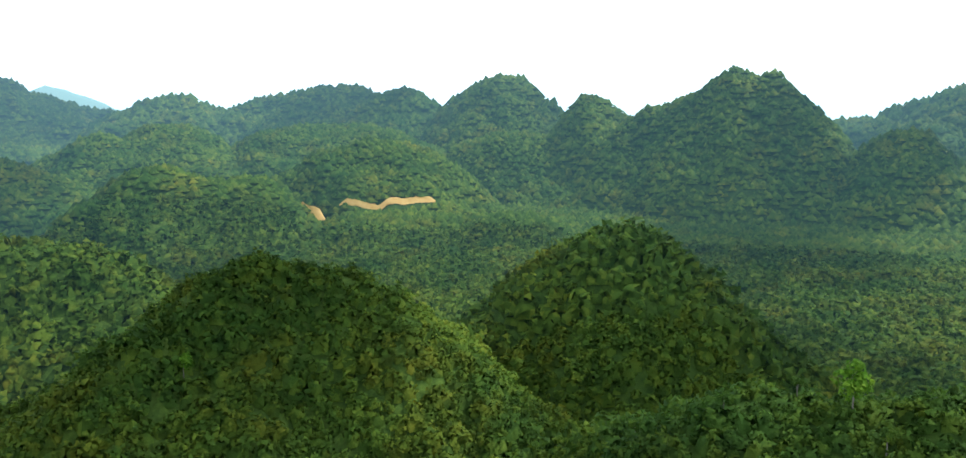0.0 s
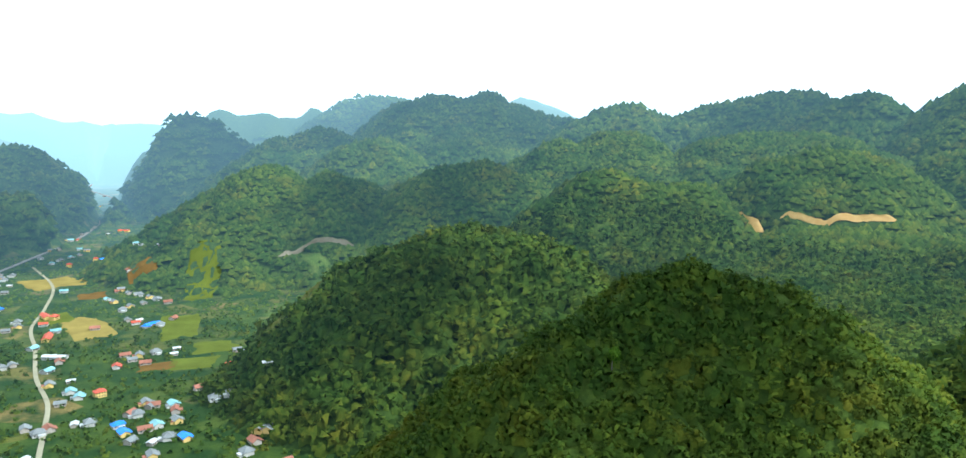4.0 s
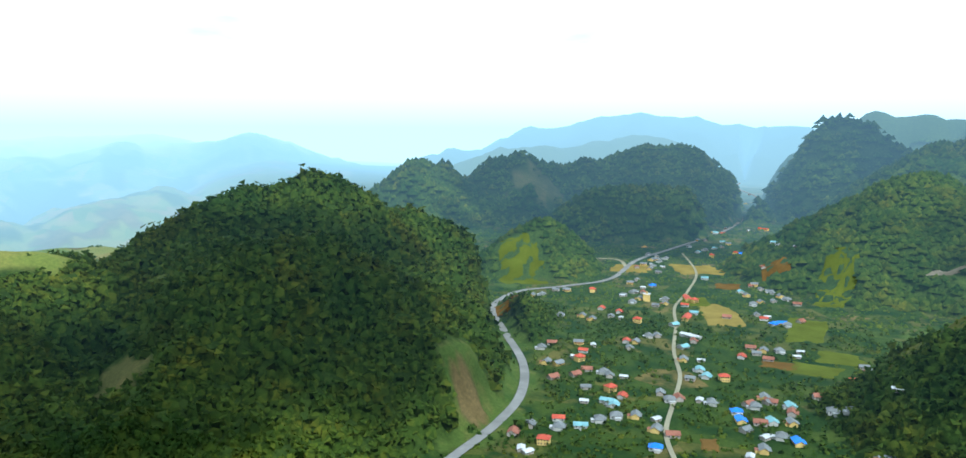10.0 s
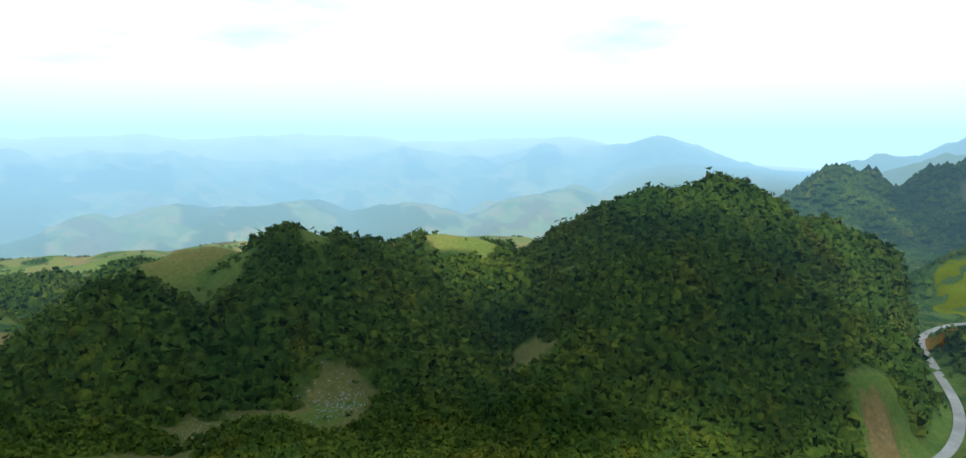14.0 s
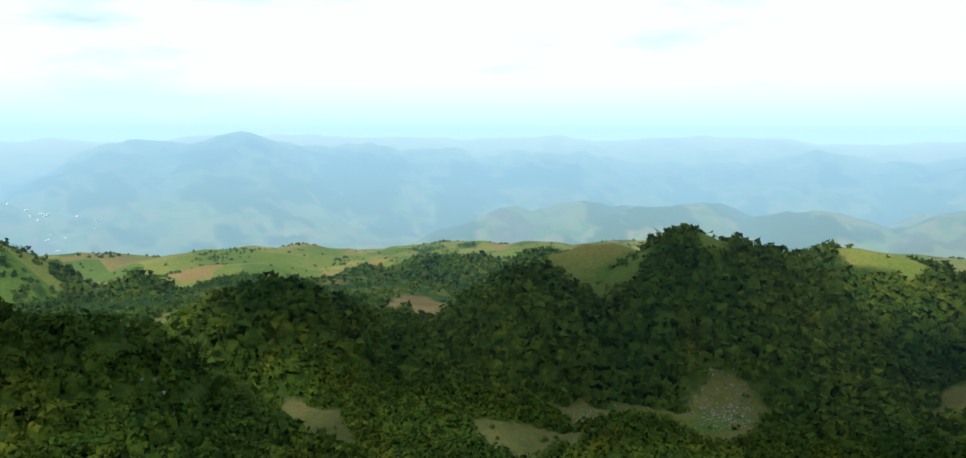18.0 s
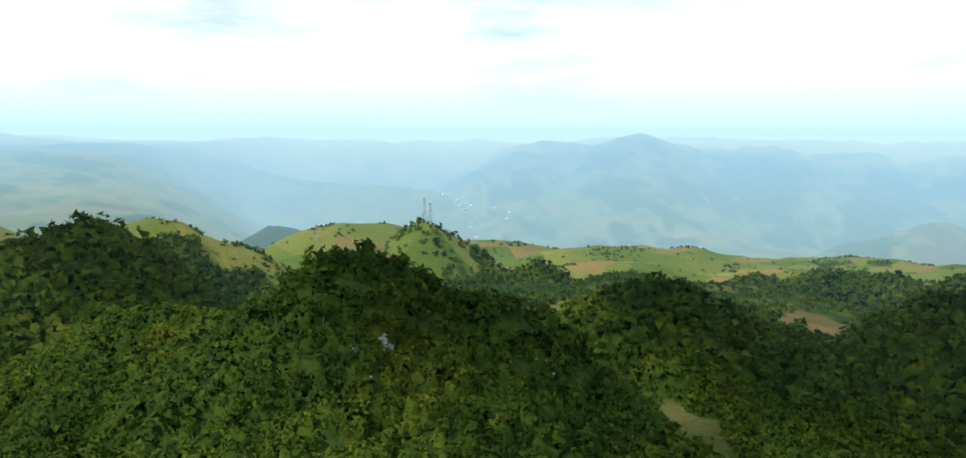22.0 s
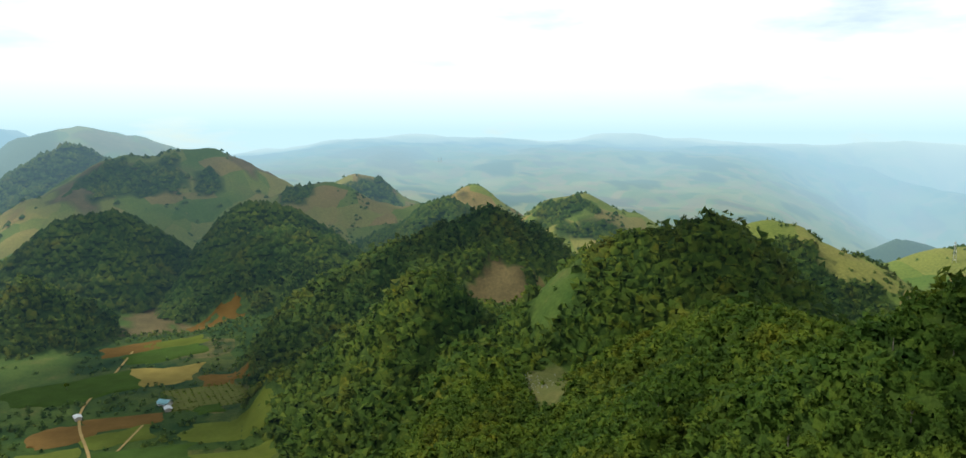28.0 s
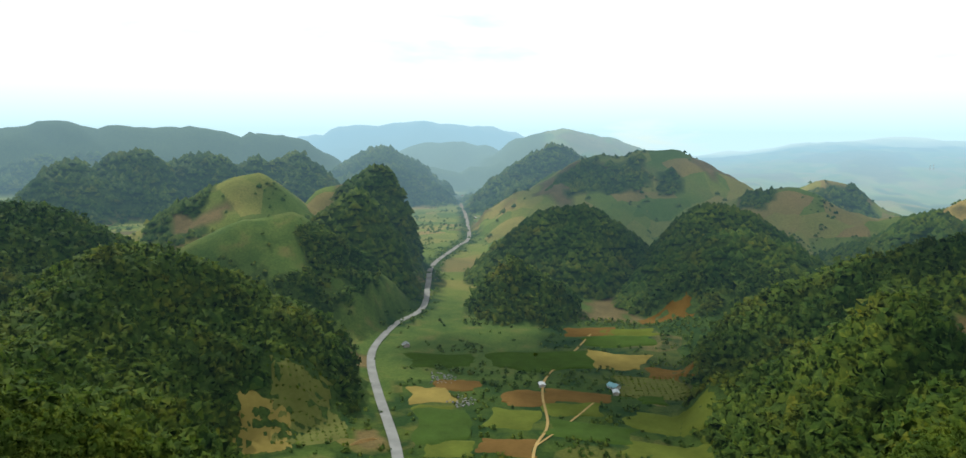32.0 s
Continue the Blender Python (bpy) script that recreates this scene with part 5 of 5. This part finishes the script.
place("grey", -548, 1336, 120)
place("grey", -513, 1293, 100)
place("teal", -482, 1579, 110)
place("teal", -469, 1486, 30)
place("teal", -481, 1422, 20)
place("grey", -520, 1581, 30)
place("grey", -262, 1473, 120)
place("brown", -61, 570, 30)
place("brown", -551, 878, 100)
place("grey", -545, 903, 10)
place("grey", -535, 956, 100)
place("white", -433, 1013, 110)
place("white", -439, 980, 100)
place("grey", -411, 951, 100)
place("grey", -371, 970, 30)
place("yellow_block", -401, 977, 20)
place("school", -319, 910, 10)
place("school", -356, 1015, 30)
place("school", -466, 1840, 75)
place("shed", -284, 827, 75)
place("grey", -50, 579, 110)
place("brown", -36, 528, 120)
place("grey", -65, 551, 30)
place("grey", -57, 582, -20)
place("white", 163, -655, 20)
place("teal", 169, -670, 60)
place("grey", 415, -704, 40)
place("white", 232, -645, 30)
place("white", 861, -1836, 10)
place("pale", -3035, -2119, 120)
place("pale", -2333, -1497, 10)
place("pale", -3140, -2353, 10)
place("pale", -3184, -2296, 40)
place("pale", -2776, -1837, 80)
place("pale", -3185, -2062, 80)
place("pale", -2420, -1428, 120)
place("pale", -3195, -2344, 40)
place("pale", -2441, -1311, 40)
place("pale", -2389, -1443, 80)
place("pale", -2359, -1455, 120)
place("pale", -3165, -2475, 80)
place("pale", -3202, -2170, 120)
place("pale", -2345, -1511, 10)
place("pale", -3114, -2034, 40)
place("pale", -3198, -2339, 40)
place("pale", -3012, -2184, 80)
place("pale", -3193, -2407, 80)
place("pale", -2650, -1224, 40)
place("pale", -2437, -1398, 120)
place("pale", -3143, -2125, 120)
place("pale", -3176, -2306, 80)
place("pale", -2482, -1392, 10)
place("pale", -2956, -2103, 40)
place("pale", -3047, -2198, 80)
place("pale", -3116, -2296, 80)

# ---------------------------------------------------------------- masts on the hilltop


def lattice_mast(x, y, high, foot, turn, label):
    m = thing("lattice_mast", label, "mast", "hilltop masts")
    m.matrix_world = pose(x, y, ground_z(x, y) - 0.3, 0, 0, turn)

    def bar(bm, a, b, r):
        a, b = Vector(a), Vector(b)
        mat = Matrix.Translation((a + b) / 2) @ (b - a).to_track_quat("Z", "Y").to_matrix().to_4x4()
        bmesh.ops.create_cone(bm, cap_ends=True, segments=5, radius1=r, radius2=r, depth=(b - a).length, matrix=mat)
        return bm

    def corner(k, z):
        w = foot * (1 - 0.85 * z / high)
        return (w * (1, 1, -1, -1)[k % 4], w * (1, -1, -1, 1)[k % 4], z)

    for k in range(4):
        part("leg", bar(bmesh.new(), corner(k, 0), corner(k, high), 0.16), METAL, m)
    n = 9
    for s in range(n):
        z0, z1 = high * s / n, high * (s + 1) / n
        for k in range(4):
            part("brace", bar(bmesh.new(), corner(k, z0), corner(k + 1, z1), 0.09), METAL, m)
            part("cross_bar", bar(bmesh.new(), corner(k, z1), corner(k + 1, z1), 0.09), METAL, m)
    for k, z in enumerate((high * 0.72, high * 0.82, high * 0.93)):
        bm = bmesh.new()
        bmesh.ops.create_cone(bm, cap_ends=True, segments=14, radius1=1.1, radius2=0.8, depth=0.5, matrix=pose(0.9 - 0.9 * (k % 2) * 2, -0.9, z, 90, 0, 40 * k))
        part("dish", bm, ROOF["white"], m, "white drum antenna")
    part("aerial", bar(bmesh.new(), (0, 0, high), (0, 0, high + 3.5), 0.07), METAL, m)
    return m


lattice_mast(-694.5, -572.4, 30, 2.4, 20, "grey steel lattice mast with white dish antennas on a hilltop")
lattice_mast(-702.9, -570.0, 27, 2.4, 20, "grey steel lattice mast with white dish antennas on a hilltop")
lattice_mast(-412.0, -3745.4, 22, 2.2, 50, "distant grey steel lattice power pylon")
lattice_mast(-737.7, -810.6, 26, 2.2, 50, "distant grey steel lattice power pylon")
lattice_mast(-425.8, -3755.9, 24, 2.2, 50, "distant grey steel lattice power pylon")

# ---------------------------------------------------------------- cars on the roads
PAINT = {"white": plain_material("white_car_paint", (0.7, 0.7, 0.7), (0.75, 0.75, 0.75), 1.0, 0.3, 0), "red": plain_material("red_car_paint", (0.4, 0.04, 0.03), (0.45, 0.05, 0.04), 1.0, 0.3, 0)}
RUBBER = plain_material("tyre_rubber", (0.02, 0.02, 0.02), (0.04, 0.04, 0.04), 3.0)


def car(road, share, paint):
    line = ROADS[road]
    k = int(share * (len(line) - 2))
    p, q = line[k], line[k + 1]
    turn = math.degrees(math.atan2(q[1] - p[1], q[0] - p[0]))
    side = np.array([-(q - p)[1], (q - p)[0]]) / np.linalg.norm(q - p) * 2.2
    c = thing("car", f"{paint} car driving along the asphalt road", "car", "cars on the roads")
    c.matrix_world = pose(p[0] + side[0], p[1] + side[1], ground_z(*p) + 0.93, 0, 0, turn)
    bm = box(bmesh.new(), -2.2, -0.88, 0.3, 2.2, 0.88, 0.95)
    bmesh.ops.bevel(bm, geom=bm.edges[:], offset=0.15, segments=2, affect="EDGES")
    part("body", bm, PAINT[paint], c)
    bm = box(bmesh.new(), -1.5, -0.78, 0.9, 0.9, 0.78, 1.5)
    for v in bm.verts:
        if v.co.z > 1.2:
            v.co.x = v.co.x * 0.75 - 0.1
            v.co.y *= 0.85
    part("cabin", bm, DARK_GLASS, c)
    for x in (-1.35, 1.35):
        for y in (-0.85, 0.85):
            bm = bmesh.new()
            bmesh.ops.create_cone(bm, cap_ends=True, segments=14, radius1=0.33, radius2=0.33, depth=0.22, matrix=pose(x, y, 0.33, 90, 0, 0))
            wheel = part("wheel", bm, RUBBER, c)
            bm = bmesh.new()
            bmesh.ops.create_cone(bm, cap_ends=True, segments=10, radius1=0.2, radius2=0.18, depth=0.25, matrix=pose(x, y, 0.33, 90, 0, 0))
            part("rim", bm, METAL, wheel, "bright metal rim")
    return c


car("south", 0.43, "white")
car("valley", 0.30, "white")
car("valley", 0.12, "red")

# ---------------------------------------------------------------- limestone outcrops and stones
ROCK = plain_material("limestone", (0.16, 0.155, 0.14), (0.36, 0.35, 0.32), 0.8, 0.95, 0.3)
rock_rng = np.random.default_rng(31)


def rock_mesh(seed):
    r = np.random.default_rng(seed)
    v, f = ball(1)
    v = v * r.uniform(0.65, 1.15, (len(v), 1))
    v[:, 2] *= 0.8
    return v, f


ROCK_SHAPES = [rock_mesh(200 + s) for s in range(5)]


def stones(x, y, spread_x, spread_y, turn, count, small, large, label):
    """Loose limestone lying on a slope."""
    u, w = rock_rng.normal(0, 0.5, (2, count))
    c, s = math.cos(radians(turn)), math.sin(radians(turn))
    px, py = x + u * spread_x * c - w * spread_y * s, y + u * spread_x * s + w * spread_y * c
    pz, _ = land(px, py)
    V, Fc, at = [], [], 0
    for k in range(count):
        v, f = ROCK_SHAPES[k % 5]
        size = rock_rng.uniform(small, large)
        V.append(v * size + np.array([px[k], py[k], pz[k] + size * 0.25]))
        Fc.append(f + at)
        at += len(v)
    ob = link_mesh("stones", np.concatenate(V), np.concatenate(Fc), [ROCK], smooth=False)
    return tagged(ob, label, "stones", kind="stuff")


stones(-174, -159, 3, 4, 132, 30, 0.5, 1.5, "grey limestone outcrop among the bushes")
stones(-456, -137, 9, 11, 107, 40, 0.5, 1.6, "grey limestone outcrop among the bushes")
stones(-163, -160, 4, 5, 134, 30, 0.5, 1.4, "grey limestone outcrop among the bushes")
stones(-204, -119, 4, 6, 120, 40, 0.5, 1.5, "grey limestone outcrop among the bushes")
stones(-476, 109, 24, 31, 77, 220, 0.25, 0.7, "pale loose limestone strewn over a cleared slope")
stones(-459, 29, 27, 35, 86, 160, 0.2, 0.6, "pale loose limestone strewn over a cleared slope")
stones(-467, 112, 20, 26, 77, 120, 0.25, 0.7, "pale loose limestone strewn over a cleared slope")
stones(-91, -340, 8, 10, 165, 150, 0.2, 0.5, "pale loose limestone strewn over a cleared slope")
stones(-107, -435, 15, 19, 166, 120, 0.2, 0.5, "pale loose limestone strewn over a cleared slope")
stones(327, -624, 13, 17, 208, 50, 0.6, 1.6, "pale loose limestone strewn over a cleared slope")
stones(280, -576, 11, 14, 206, 50, 0.6, 1.6, "pale loose limestone strewn over a cleared slope")
stones(-214, -79, 13, 17, 110, 150, 0.2, 0.5, "pale loose limestone strewn over a cleared slope")

# ---------------------------------------------------------------- single trees standing out of the woods
TRUNK = bmesh.new()
bmesh.ops.create_cone(TRUNK, cap_ends=False, segments=7, radius1=0.26, radius2=0.1, depth=1.0, matrix=pose(0, 0, 0.5))
for limb in range(4):
    bmesh.ops.create_cone(TRUNK, cap_ends=False, segments=5, radius1=0.09, radius2=0.03, depth=0.7, matrix=pose(0, 0, 0.62 + 0.08 * limb, 0, 0, 90 * limb + 20) @ pose(0.28, 0, 0.2, 0, 50, 0))
trunk_mesh = bpy.data.meshes.new("trunk")
TRUNK.to_mesh(trunk_mesh)
TRUNK.free()
trunk_mesh.materials.append(BARK)
BRIGHT_LEAF = leaf_material("young_leaves", (0.05, 0.11, 0.010), (0.10, 0.19, 0.014), (0.19, 0.28, 0.025))


def crown_mesh(seed, material):
    v, f = crown_shape(6, 380, 0.13, seed)
    f = f[18:]
    me = bpy.data.meshes.new("crown")
    me.from_pydata(v.tolist(), [], f.tolist())
    n = v + np.array([0, 0, 0.35])
    me.attributes.new("custom_normal", "FLOAT_VECTOR", "POINT").data.foreach_set("vector", (n / np.linalg.norm(n, axis=1)[:, None]).astype(np.float32).ravel())
    me.materials.append(material)
    return me


CROWNS = [crown_mesh(300 + s, LEAF) for s in range(6)]
BRIGHT_CROWNS = [crown_mesh(320 + s, BRIGHT_LEAF) for s in range(2)]


def tree(x, y, radius, high, mesh, label):
    t = thing("tree", label, "tree", "single trees")
    t.matrix_world = pose(x, y, ground_z(x, y) - 0.2, 0, 0, tree_rng.uniform(0, 360))
    a = new("trunk", trunk_mesh)
    a.parent, a.scale = t, (high * 0.1, high * 0.1, high * 0.75)
    b = new("crown", mesh)
    b.parent = t
    b.location, b.scale = (0, 0, high - radius * 0.75), (radius, radius, radius * tree_rng.uniform(0.85, 1.2))
    return t


tree_rng = np.random.default_rng(77)
tx, ty = scatter(95, 300, 20.0)
tz, tkind = land(tx, ty)
for x, y in [(x, y) for x, y, k in zip(tx, ty, tkind) if k == WOOD][:520:2]:
    heading = math.degrees(math.atan2(-x, y)) % 360
    if 243 < heading < 275:
        continue
    tree(x, y, tree_rng.uniform(2.0, 3.6), tree_rng.uniform(5.5, 8.5), CROWNS[int(tree_rng.integers(0, 6))], "tall leafy tree rising above the dense hillside forest")
tree(129.4, 323.1, 5, 10, BRIGHT_CROWNS[0], "light green young tree standing out in the dark forest")
tree(205.3, 67.3, 6, 12, BRIGHT_CROWNS[1], "light green broad tree in front of the dark forest")
tree(-144.7, -664.4, 2.6, 7, CROWNS[2], "lone dark tree beside a small upland meadow")
tree(-153.1, -670.8, 2.6, 8, CROWNS[3], "lone dark tree beside a small upland meadow")
tree(266.8, -720.2, 2.5, 7, CROWNS[4], "lone tree at a field edge")
